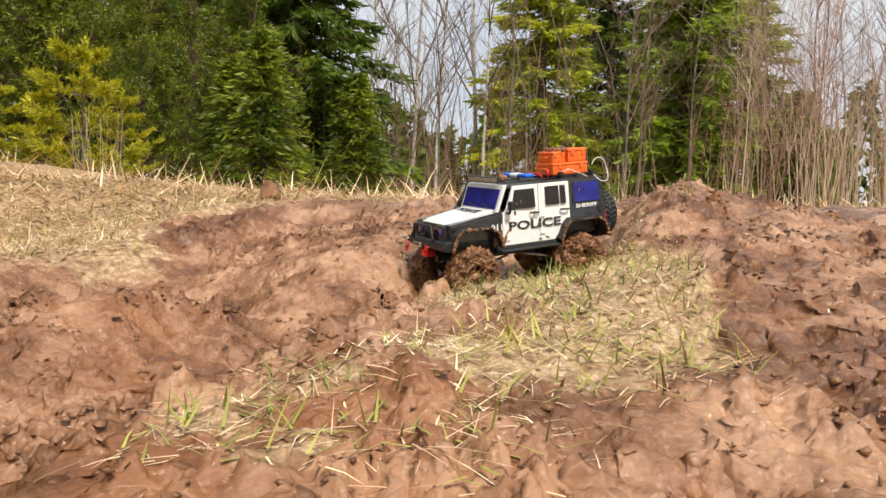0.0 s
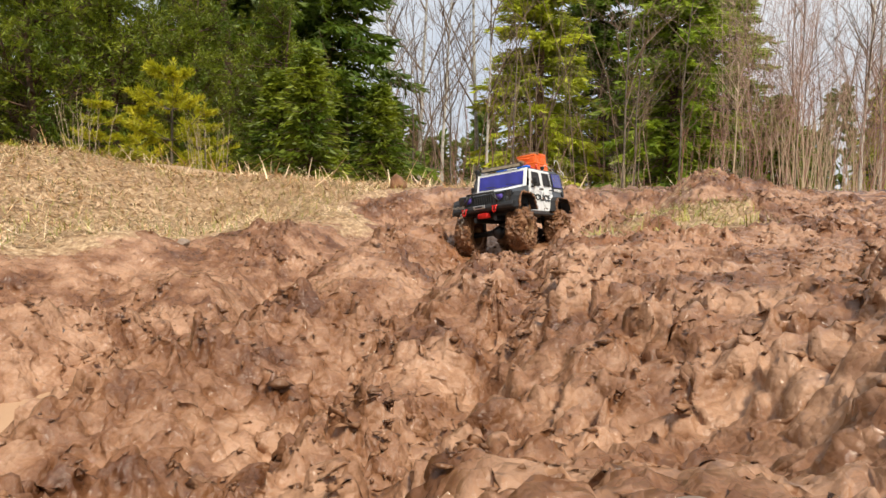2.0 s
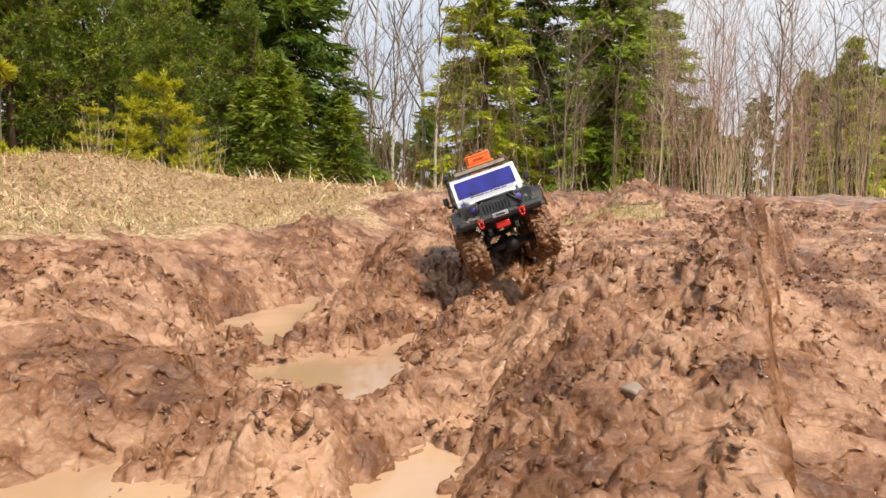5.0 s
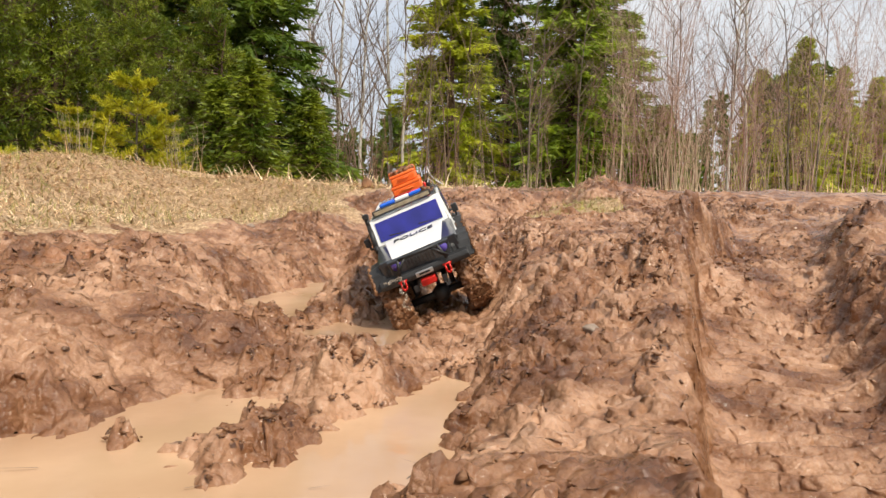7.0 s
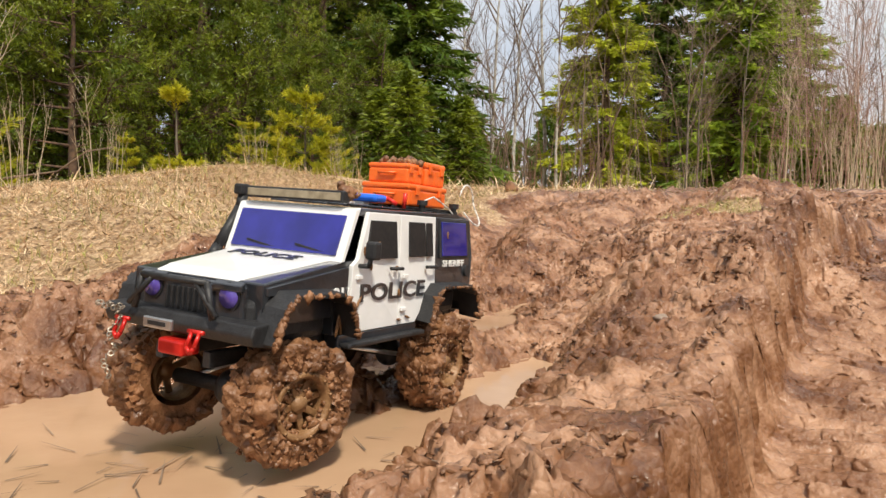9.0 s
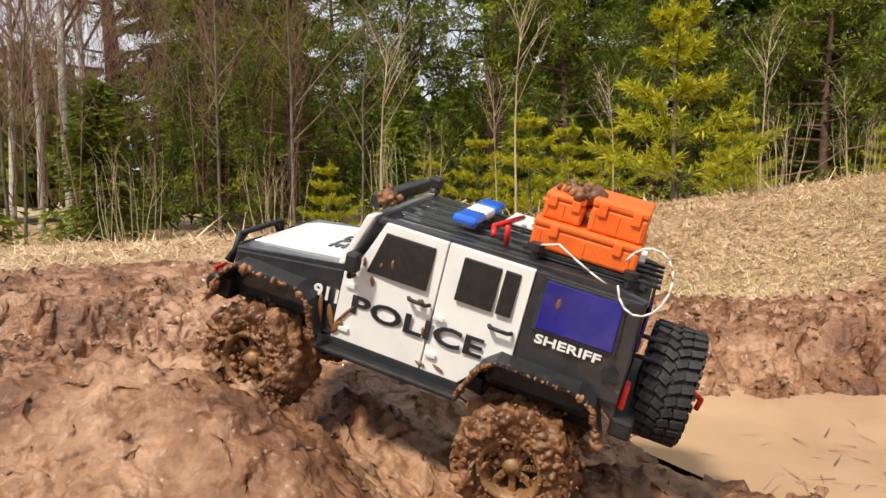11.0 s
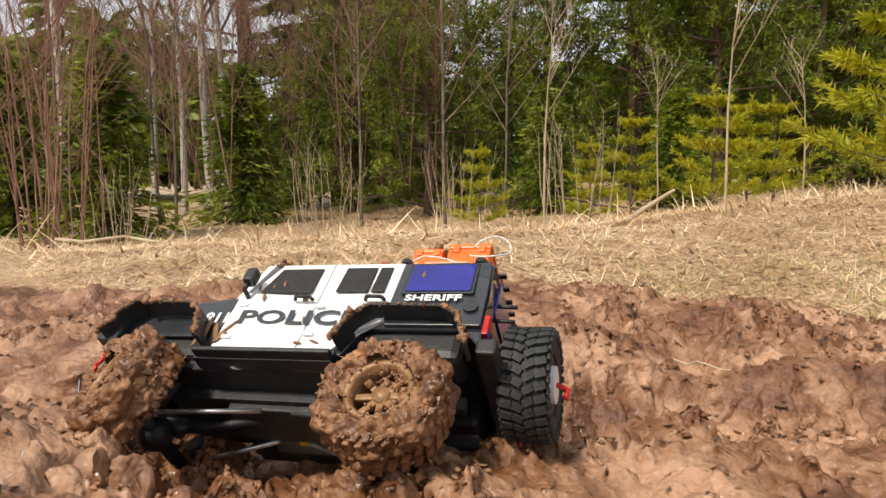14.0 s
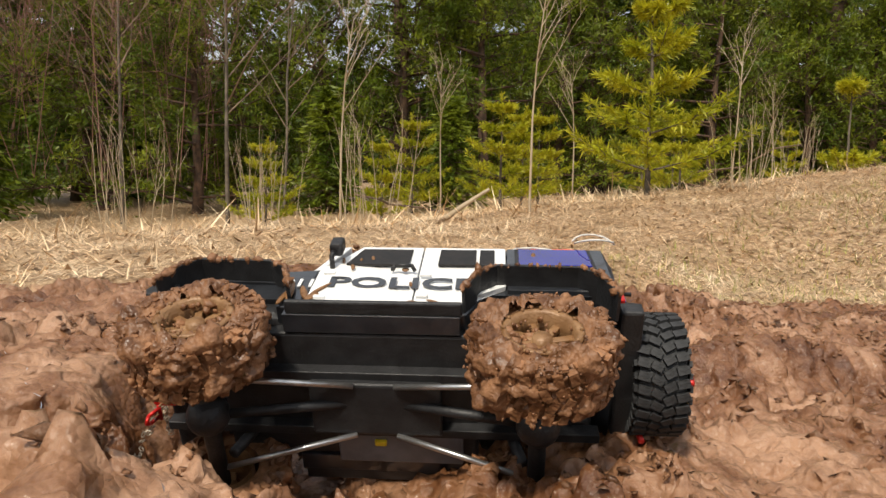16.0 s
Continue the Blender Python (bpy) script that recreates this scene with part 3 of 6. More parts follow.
def clods(name, count, size, box, seed, label, lo, mat=None):
    """Jagged little lumps where the mud is torn, half sunk."""
    rng = np.random.default_rng(seed)
    bv = np.array([(1, 0, 0), (-1, 0, 0), (0, 1, 0), (0, -1, 0), (0, 0, 1), (0, 0, -1.0)])
    bf = np.array([(0, 2, 4), (2, 1, 4), (1, 3, 4), (3, 0, 4), (2, 0, 5), (1, 2, 5), (3, 1, 5), (0, 3, 5)])
    p = np.stack([rng.uniform(box[0], box[1], count * 5), rng.uniform(box[2], box[3], count * 5)], -1)
    g = grass_amount(p[:, 0], p[:, 1])
    z = height(p[:, 0], p[:, 1])
    ok = (rng.random(len(p)) > g) & (z > WATER + 0.006) & (torn(p[:, 0], p[:, 1]) + 0.008 * rng.normal(size=len(p)) > lo)
    p, z = p[ok][:count], z[ok][:count]
    n = len(p)
    r = size * np.exp(rng.normal(0, 0.42, n))
    v = bv[None] * (0.45 + 1.1 * rng.random((n, 6, 1))) + 0.5 * rng.normal(size=(n, 6, 3)) * 0.5
    v = v * r[:, None, None] * np.array([1.2, 1.2, 0.6]) + np.stack([p[:, 0], p[:, 1], z - 0.3 * r], -1)[:, None]
    f = bf[None] + (np.arange(n) * 6)[:, None, None]
    return link_quads(name, v.reshape(-1, 3), f.reshape(-1, 3), mat or MUD, label, "mud")


clods("mud_clods", 52000, 0.0032, (-2.7, 1.3, -3.4, 2.8), 3, "small crumbly lumps of torn wet brown mud", 0.014)
clods("mud_clods", 700, 0.0065, (-2.7, 1.3, -3.4, 2.8), 4, "larger clods of torn wet brown mud", 0.022)


# ---- trees ----
def tubes(segs, sides=4):
    """Tapered tubes from rows of (start, end, r0, r1); returns points and quads."""
    a = np.array([s[0] for s in segs], float)
    b = np.array([s[1] for s in segs], float)
    r0 = np.array([s[2] for s in segs])[:, None]
    r1 = np.array([s[3] for s in segs])[:, None]
    d = b - a
    d /= np.linalg.norm(d, axis=1, keepdims=True) + 1e-9
    ref = np.where(np.abs(d[:, 2:3]) > 0.9, np.array([[1.0, 0, 0]]), np.array([[0, 0, 1.0]]))
    u = np.cross(d, ref)
    u /= np.linalg.norm(u, axis=1, keepdims=True)
    w = np.cross(d, u)
    pts = []
    for c, r in ((a, r0), (b, r1)):
        for k in range(sides):
            t = 2 * math.pi * k / sides
            pts.append(c + r * (math.cos(t) * u + math.sin(t) * w))
    v = np.stack(pts, 1)
    q = np.array([[k, (k + 1) % sides, sides + (k + 1) % sides, sides + k] for k in range(sides)])
    quads = (q[None] + (np.arange(len(a)) * 2 * sides)[:, None, None]).reshape(-1, 4)
    return v.reshape(-1, 3), quads


def blades(base, dirs, length, width, rng, curl=0.0):
    """Lozenge-shaped leaves: points and quads."""
    n = len(base)
    r = rng.normal(size=(n, 3))
    s = np.cross(dirs, r)
    s /= np.linalg.norm(s, axis=1, keepdims=True) + 1e-9
    tip = base + dirs * length[:, None]
    mid = base + dirs * (0.45 * length)[:, None]
    mid[:, 2] -= curl * length
    v = np.stack([base, mid - s * width[:, None], tip, mid + s * width[:, None]], 1)
    quads = np.arange(4)[None] + 4 * np.arange(n)[:, None]
    return v.reshape(-1, 3), quads


def part_arrays(name, co, quads, mat, parent, label="", smooth=False):
    ob = link_quads(name, co, quads, mat)
    ob.parent = parent
    if smooth:
        ob.data.polygons.foreach_set("use_smooth", np.ones(len(quads), dtype=bool))
    if label:
        ob["label"] = label
    return ob


def unit(v):
    return v / (np.linalg.norm(v, axis=-1, keepdims=True) + 1e-9)


def trunk_segs(h, r, rng, lean=0.02, n=8, top=0.12):
    p, out = np.zeros(3), []
    drift = rng.normal(0, lean, 2)
    for k in range(n):
        q = p + np.array([drift[0] * h / n + rng.normal(0, 0.006 * h), drift[1] * h / n + rng.normal(0, 0.006 * h), h / n])
        out.append((p, q, r * (1 - (1 - top) * k / n), r * (1 - (1 - top) * (k + 1) / n)))
        p = q
    out[0] = (np.array([0, 0, -0.25]), out[0][1], r * 1.35, out[0][3])
    return out


def spruce(name, h, w, count, mat, seed, low=0.05, label=""):
    rng = np.random.default_rng(seed)
    tree = new(name)
    stem = trunk_segs(h, 0.018 * h + 0.02, rng, 0.01)
    limbs, cb, cd, cl, cw = [], [], [], [], []
    fat = 0.75 + 0.085 * h
    whorl = 230
    per = max(6, count // whorl)
    for k in range(whorl):
        u = low + (1 - low) * (k + rng.random()) / whorl
        z = u * h
        length = w * (1.02 - u) ** 0.75 * (0.55 + 0.6 * rng.random())
        a = rng.uniform(0, 2 * math.pi)
        rise = 0.35 * u - 0.12 - 0.25 * (1 - u) * rng.random()
        c = np.array([0, 0, z])
        d = np.array([math.cos(a), math.sin(a), rise])
        limbs.append((c, c + d * length * 0.55, 0.012 + 0.004 * length, 0.008))
        limbs.append((c + d * length * 0.55, c + d * length - np.array([0, 0, 0.06 * length]), 0.008, 0.003))
        t = rng.random(per) ** 0.7
        base = c + d * (t * length)[:, None]
        base += rng.normal(0, 0.06, (per, 3)) * np.array([1, 1, 0.5])
        base[:, 2] -= 0.10 * length * t ** 2 + np.abs(rng.normal(0, 0.05, per))
        sway = rng.normal(0, 0.75, (per, 3)) * np.array([1, 1, 0.35])
        dirs = unit(d + sway + np.array([0, 0, -0.35]))
        cb.append(base), cd.append(dirs)
        cl.append((0.10 + 0.14 * rng.random(per)) * fat), cw.append((0.013 + 0.018 * rng.random(per)) * fat)
    part_arrays("trunk", *tubes(stem, 7), BARK_PINE, tree, smooth=True)
    part_arrays("limbwork", *tubes(limbs, 3), BARK_PINE, tree)["kind"] = "stuff"
    part_arrays("crown", *blades(np.concatenate(cb), np.concatenate(cd), np.concatenate(cl), np.concatenate(cw), rng, 0.08), mat, tree)
    return tagged(tree, label or "tall dark green spruce with drooping branches", "tree")


def pine(name, h, w, tufts, mat, seed, low=0.25, needle=0.10, label="", r=None):
    rng = np.random.default_rng(seed)
    tree = new(name)
    stem = trunk_segs(h, r or (0.014 * h + 0.02), rng, 0.02)
    limbs, cb, cd, cl, cw = [], [], [], [], []
    branches = 46
    each = max(2, tufts // branches)
    for k in range(branches):
        u = low + (1 - low) * (k + rng.random()) / branches
        length = w * (1.15 - u) ** 0.6 * (0.4 + 0.75 * rng.random())
        a = rng.uniform(0, 2 * math.pi)
        c = np.array([0, 0, u * h])
        d = np.array([math.cos(a), math.sin(a), 0.1 + 0.5 * rng.random() * u])
        kink = c + d * length * 0.5 + rng.normal(0, 0.05, 3) * length
        end = kink + (d + rng.normal(0, 0.3, 3)) * length * 0.5
        limbs += [(c, kink, 0.016 + 0.008 * length, 0.012), (kink, end, 0.012, 0.004)]
        for j in range(each):
            t = 0.3 + 0.7 * rng.random()
            base = (c + (kink - c) * t * 2) if t < 0.5 else kink + (end - kink) * (t * 2 - 1)
            tip = base + (d * 0.4 + rng.normal(0, 0.6, 3) + np.array([0, 0, 0.15])) * 0.22 * length ** 0.5
            limbs.append((base, tip, 0.005, 0.003))
            n = 15
            cb.append(tip + rng.normal(0, 0.035, (n, 3)))
            cd.append(unit(unit(tip - base) * 0.7 + rng.normal(0, 0.75, (n, 3))))
            cl.append(needle * (0.6 + 0.8 * rng.random(n)))
            cw.append(0.006 + 0.009 * rng.random(n))
    part_arrays("trunk", *tubes(stem, 8), BARK_PINE, tree, smooth=True)
    part_arrays("limbwork", *tubes(limbs, 3), BARK_PINE, tree)["kind"] = "stuff"
    part_arrays("crown", *blades(np.concatenate(cb), np.concatenate(cd), np.concatenate(cl), np.concatenate(cw), rng), mat, tree)
    return tagged(tree, label or "pine with a dark trunk and loose green needle tufts", "tree")


def young_pine(name, h, w, seed, label="", whorls=4):
    rng = np.random.default_rng(seed)
    tree = new(name)
    stem = trunk_segs(h * 0.9, 0.012 * h + 0.004, rng, 0.015, 6, 0.3)
    limbs, cb, cd, cl, cw = [], [], [], [], []

    def shoot(a, b, n):
        limbs.append((a, b, 0.006, 0.003))
        t = rng.random(n)
        d = unit(b - a)
        cb.append(a + (b - a) * t[:, None])
        cd.append(unit(d * 0.75 + rng.normal(0, 0.5, (n, 3))))
        cl.append(0.05 + 0.05 * rng.random(n))
        cw.append(0.0035 + 0.004 * rng.random(n))

    top = stem[-1][1]
    shoot(top - np.array([0, 0, 0.18 * h]), top + np.array([0, 0, 0.1 * h]), 130)
    for k in range(whorls):
        u = 0.14 + 0.72 * k / max(1, whorls - 1)
        for j in range(6):
            a = 2 * math.pi * (j + 0.6 * rng.random()) / 6 + k
            length = w * (1.1 - u) ** 0.8 * (0.6 + 0.6 * rng.random())
            c = np.array([0, 0, u * h])
            mid = c + np.array([math.cos(a), math.sin(a), 0.28]) * length * 0.55
            end = mid + np.array([math.cos(a), math.sin(a), 0.45 + 0.3 * rng.random()]) * length * 0.45
            limbs.append((c, mid, 0.008, 0.005))
            shoot(mid, end, 110)
            shoot(c + (mid - c) * 0.35, mid, 70)
            for s in (-1, 1):
                side = mid + np.array([math.cos(a + 0.8 * s), math.sin(a + 0.8 * s), 0.4]) * length * 0.32
                shoot(mid, side, 70)
    part_arrays("trunk", *tubes(stem, 6), BARK_GREY, tree)
    part_arrays("limbwork", *tubes(limbs, 3), BARK_GREY, tree)["kind"] = "stuff"
    part_arrays("crown", *blades(np.concatenate(cb), np.concatenate(cd), np.concatenate(cl), np.concatenate(cw), rng), NEEDLE_YOUNG, tree)
    return tagged(tree, label or "young pine sapling with bright yellow-green needles", "tree", "young pines on the bank")


def bare_tree(name, h, r, mat, twig_mat, seed, spread=0.5, stems=1, levels=4, label="", low=0.25, kids=7, category="tree", group=""):
    rng = np.random.default_rng(seed)
    tree = new(name)
    big, small = [], []

    def grow(p, d, length, rad, level):
        n = 4 if level == 0 else 3
        nodes = [p]
        for k in range(n):
            d = unit(d + rng.normal(0, 0.10 if level else 0.045, 3) + np.array([0, 0, 0.06]))
            q = p + d * length / n
            r0, r1 = rad * (1 - 0.75 * k / n), rad * (1 - 0.75 * (k + 1) / n)
            (big if level == 0 else small).append((p, q, r0, r1))
            p = q
            nodes.append(p)
        if level + 1 >= levels:
            return
        for k in range(kids if level == 0 else 4):
            t = (low if level == 0 else 0.25) + (1 - low if level == 0 else 0.75) * rng.random()
            i = min(n - 1, int(t * n))
            base = nodes[i] + (nodes[i + 1] - nodes[i]) * (t * n - i)
            a = rng.uniform(0, 2 * math.pi)
            nd = unit(d * 0.8 + spread * np.array([math.cos(a), math.sin(a), 0.3 * rng.random()]) * 1.6)
            grow(base, nd, length * (0.42 if level == 0 else 0.5) * (1.15 - 0.6 * t) * (0.7 + 0.6 * rng.random()), rad * (0.42 if level == 0 else 0.5), level + 1)

    for k in range(stems):
        a = rng.uniform(0, 2 * math.pi)
        off = np.array([math.cos(a), math.sin(a), 0]) * (0.10 * stems ** 0.5 * rng.random() * (stems > 1))
        lean = np.array([math.cos(a), math.sin(a), 0]) * (0.28 * rng.random() * (stems > 1))
        grow(off + np.array([0, 0, -0.1]), unit(lean + np.array([rng.normal(0, 0.03), rng.normal(0, 0.03), 1])), h * (0.7 + 0.4 * rng.random() if stems > 1 else 1), r * (0.6 + 0.6 * rng.random() if stems > 1 else 1), 0)
    part_arrays("trunk", *tubes(big, 6), mat, tree, smooth=True)
    part_arrays("twigwork", *tubes(small, 3), twig_mat, tree)["kind"] = "stuff"
    return tagged(tree, label, category, group)


def stand(ob, x, y, turn=0, scale=1.0, sink=0.03):
    ob.matrix_basis = Matrix.Translation((x, y, float(smooth_height(np.float64(x), np.float64(y))) - sink)) @ Matrix.Rotation(radians(turn), 4, "Z") @ Matrix.Scale(scale, 4)
    return ob


def copies(source, spots):
    for x, y, turn, scale in spots:
        c = copy_thing(source, Matrix.Identity(4))
        stand(c, x, y, turn, scale)


rng0 = random.Random(8)

# large spruces and pines at the edge of the wood
spruce_dark = stand(spruce("spruce", 9.0, 2.3, 24000, NEEDLE_DARK, 1), -3.5, 13.6)
copies(spruce_dark, [(-5.6, 16.4, 90, 1.1), (-9.8, 15.2, 40, 1.2), (3.8, 23.5, 75, 1.1), (-13.5, -0.3, 130, 0.95), (-15.2, 1.5, 60, 0.7), (-12.2, 6.8, 250, 0.95), (-10.6, 10.5, 310, 1.05), (-8.2, 18.8, 310, 1.2)])
spruce_mid = stand(spruce("spruce", 8.6, 2.3, 24000, NEEDLE_MID, 6, label="tall fresh green spruce with dense hanging branches"), 4.6, 17.5)
copies(spruce_mid, [(6.2, 19.5, 20, 1.0)])
# these spruces carry the needle colour with sunlight mixed in
spruce_light = stand(spruce("spruce", 8.0, 2.35, 25000, NEEDLE_SUN, 2, label="tall spruce with drooping yellow-green branches, sunlight put into the needle colour"), 1.25, 18.9)
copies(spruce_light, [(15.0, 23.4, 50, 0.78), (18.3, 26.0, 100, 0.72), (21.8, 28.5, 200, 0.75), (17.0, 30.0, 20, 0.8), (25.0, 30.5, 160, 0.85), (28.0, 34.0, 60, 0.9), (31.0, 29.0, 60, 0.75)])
big_pine = stand(pine("pine", 8.5, 3.0, 1900, NEEDLE_PINE, 3, 0.10, label="large pine with a thick bare trunk and long limbs", r=0.19), -6.95, 10.95)
copies(big_pine, [(-8.3, 9.4, 80, 0.9), (-9.2, 12.6, 160, 1.0), (-6.2, 14.2, 220, 1.05), (-11.6, 4.4, 40, 0.95), (-11.0, 7.6, 20, 0.95), (-14.8, -1.9, 120, 1.0), (-4.6, 15.2, 190, 0.9), (-9.3, 7.2, 260, 0.85), (-13.2, 9.5, 70, 1.0), (-5.2, 12.4, 130, 0.85)])
mid_pine = stand(pine("pine", 4.2, 1.5, 1250, NEEDLE_PINE, 4, 0.04, 0.085, "half-grown pine with dense light green needles"), -8.6, 3.6)
copies(mid_pine, [(-9.9, 1.9, 50, 1.0), (-9.7, 3.1, 120, 1.1), (-10.8, 1.0, 200, 0.95), (-8.7, 5.3, 250, 0.9), (-7.3, 7.3, 300, 0.95), (-9.6, 0.0, 10, 0.8), (-6.5, 8.9, 70, 0.9), (-8.0, 8.4, 140, 1.0), (-5.0, 10.6, 200, 0.8), (-3.6, 10.9, 260, 0.75), (-9.0, 6.4, 320, 1.1), (-4.4, 9.4, 20, 0.62), (-11.3, -0.6, 30, 0.9), (-5.9, 10.0, 90, 0.9)])
small_spruce = stand(spruce("young_spruce", 2.6, 0.95, 5200, NEEDLE_PINE, 5, label="young spruce with dense green branches down to the ground"), -8.7, -3.6, 0, 0.75)
copies(small_spruce, [(-2.65, 8.8, 40, 0.75), (-2.1, 11.8, 90, 0.8), (-9.8, -4.6, 140, 0.75), (-10.2, -2.2, 200, 0.75), (-3.3, 9.6, 300, 0.7), (6.8, 16.5, 10, 1.0), (-7.4, -7.5, 60, 1.0), (-7.6, 2.2, 33, 0.5), (-8.3, 1.0, 80, 0.55)])

# yellow-green saplings on the bank
sap = stand(young_pine("young_pine", 1.55, 0.62, 10, whorls=5), -4.45, 1.45)
stand(young_pine("young_pine", 1.35, 0.72, 11), -3.62, 6.65)
copies(sap, [(-4.25, 6.4, 60, 0.62), (-3.95, 6.6, 170, 0.6), (-3.3, 6.75, 260, 0.6), (-5.3, 0.75, 90, 0.6), (-5.9, 1.6, 200, 0.62), (-4.9, 2.6, 300, 0.5), (-6.6, 2.6, 30, 0.7), (-6.4, 0.4, 130, 0.5), (-7.2, -0.3, 230, 0.55), (-5.6, 3.6, 80, 0.6), (-6.8, 4.8, 10, 0.8), (-5.0, 4.9, 120, 0.45), (-7.4, 1.5, 60, 0.7)])
bent = stand(young_pine("young_pine", 1.05, 0.34, 12, "small bent pine sapling with a tuft of yellow-green needles", 2), -4.28, 4.6)

# bare birches, thin stems and scrub
birch = stand(bare_tree("birch", 8.5, 0.075, BARK_BIRCH, TWIG_BROWN, 20, 0.45, 1, 4, "leafless birch with a pale slender trunk", 0.35, 9), -12.8, -2.5)
copies(birch, [(-13.2, -2.2, 70, 0.9), (-12.5, -2.9, 150, 0.8), (-13.6, -4.6, 20, 1.0), (-14.6, -3.4, 220, 0.9), (-2.3, 15.6, 0, 0.7), (-1.3, 18.2, 200, 0.75), (-0.4, 20.5, 40, 1.0), (-2.0, 19.0, 140, 0.9), (-0.1, 17.5, 240, 0.7), (4.9, 18.0, 80, 0.8), (9.5, 17.2, 20, 0.75), (8.2, 15.6, 180, 0.7)])
thin = stand(bare_tree("sapling_tree", 4.6, 0.028, BARK_GREY, TWIG_BROWN, 21, 0.5, 1, 4, "slender leafless young tree with fine grey twigs", 0.2, 12), 2.35, 12.8)
copies(thin, [(2.9, 14.4, 80, 0.9), (-7.3, -0.6, 30, 0.75), (-8.4, 0.5, 130, 0.7), (-9.0, -1.0, 230, 0.8), (-11.0, -3.2, 330, 1.0), (-11.6, -4.4, 50, 1.0), (0.4, 15.2, 120, 0.9), (-0.9, 14.0, 210, 0.8), (4.0, 15.0, 10, 1.0), (6.4, 14.8, 100, 1.1), (8.4, 13.2, 190, 1.0), (7.3, 17.0, 280, 1.1), (10.5, 15.5, 60, 1.1), (-1.6, 13.0, 300, 0.7), (-10.2, -3.0, 180, 0.8)])
scrub = stand(bare_tree("willow_bush", 2.9, 0.009, TWIG_RED, TWIG_RED, 22, 0.5, 7, 4, "leafless willow bush with many reddish-brown stems", 0.2, 5, "bush", "willow bushes"), -6.1, -4.15)
copies(scrub, [(-5.5, -4.6, 70, 1.0), (-6.7, -3.8, 250, 0.95), (-7.4, -3.7, 20, 1.0), (-8.2, -4.1, 170, 1.1), (-6.9, -4.5, 140, 1.05), (-7.4, -5.2, 200, 1.1), (-6.4, -5.3, 300, 1.1), (4.8, 12.9, 20, 1.0), (5.9, 13.4, 120, 1.2), (7.2, 12.9, 310, 1.1), (9.8, 13.0, 250, 1.1), (-8.3, -6.2, 30, 1.2), (11.6, 14.4, 80, 1.1), (-0.8, 16.0, 100, 0.6), (-2.4, 13.6, 200, 0.5), (0.6, 14.8, 10, 0.55), (13.5, 17.0, 40, 1.1)])
reeds = stand(bare_tree("dry_weeds", 1.15, 0.006, TWIG_PALE, TWIG_PALE, 23, 0.25, 14, 2, "clump of tall pale dry weed stalks", 0.5, 3, "weeds", "dry weed clumps"), 3.3, 7.9)
copies(reeds, [(3.6, 8.3, 100, 1.1), (4.1, 8.6, 200, 1.0), (2.9, 9.2, 30, 0.8), (4.8, 9.0, 300, 0.9), (5.6, 10.0, 60, 1.0), (-5.7, -0.1, 0, 0.8), (-3.95, 1.9, 40, 0.6), (-4.1, 3.0, 150, 0.5), (-4.9, -1.4, 260, 0.5), (-4.4, -2.2, 10, 0.45), (-5.2, -3.2, 90, 0.5), (1.6, 8.8, 190, 0.6), (0.6, 9.2, 100, 0.6), (-2.7, 5.4, 310, 0.5), (-3.4, 4.6, 220, 0.5), (6.4, 9.4, 210, 1.0)])
tall_weed = stand(bare_tree("dry_weed", 1.35, 0.009, TWIG_PALE, TWIG_PALE, 24, 0.3, 1, 3, "single tall dry weed stalk with a branched head", 0.55, 9, "weeds"), -4.15, -0.15)
copies(tall_weed, [(-3.95, 1.75, 100, 0.85), (-5.3, 1.6, 190, 0.9), (-6.1, -0.2, 30, 1.3), (-4.6, 3.7, 250, 0.7), (-6.7, 1.3, 310, 1.1), (2.7, 8.0, 60, 1.25), (3.9, 7.6, 200, 0.9)])


def far_wood(name, arcs, mat, seed, label, blade):
    """Distant belt of trees as loose upright sprays."""
    rng = np.random.default_rng(seed)
    cb, cd, cl, cw = [], [], [], []
    for a0, a1, r0, r1, h0, h1, n, per in arcs:
        for k in range(n):
            a, r, h = radians(rng.uniform(a0, a1)), rng.uniform(r0, r1), rng.uniform(h0, h1)
            c = np.array([-r * math.sin(a), r * math.cos(a), 0.6])
            u = rng.random(per)
            w = 0.16 * h * (1.05 - u)
            t = rng.uniform(0, 2 * math.pi, per)
            cb.append(c + np.stack([np.cos(t) * w, np.sin(t) * w, u * h], -1) * np.array([1, 1, 1]))
            cd.append(unit(np.stack([np.cos(t), np.sin(t), rng.normal(-0.2, 0.5, per)], -1)))
            cl.append(blade[0] * (0.6 + 0.8 * rng.random(per)))
            cw.append(blade[1] * (0.6 + 0.8 * rng.random(per)))
    return link_quads(name, *blades(np.concatenate(cb), np.concatenate(cd), np.concatenate(cl), np.concatenate(cw), rng), mat, label, "forest")


far_wood("far_forest", [(12, 75, 20, 34, 2.5, 5, 46, 300), (72, 100, 19, 30, 2, 4, 16, 300), (-75, -12, 34, 60, 4, 8.5, 70, 420), (-14, 12, 34, 55, 3.0, 6.0, 30, 260)], NEEDLE_DARK, 50, "distant belt of dark conifers", (0.7, 0.19))
# second arc stands unseen behind the camera path, added to close off reflections
far_wood("far_forest", [(98, 126, 18, 30, 2.4, 4.6, 26, 300), (125, 285, 26, 45, 6, 11, 60, 200)], NEEDLE_PINE, 52, "distant belt of green conifers", (0.7, 0.15))


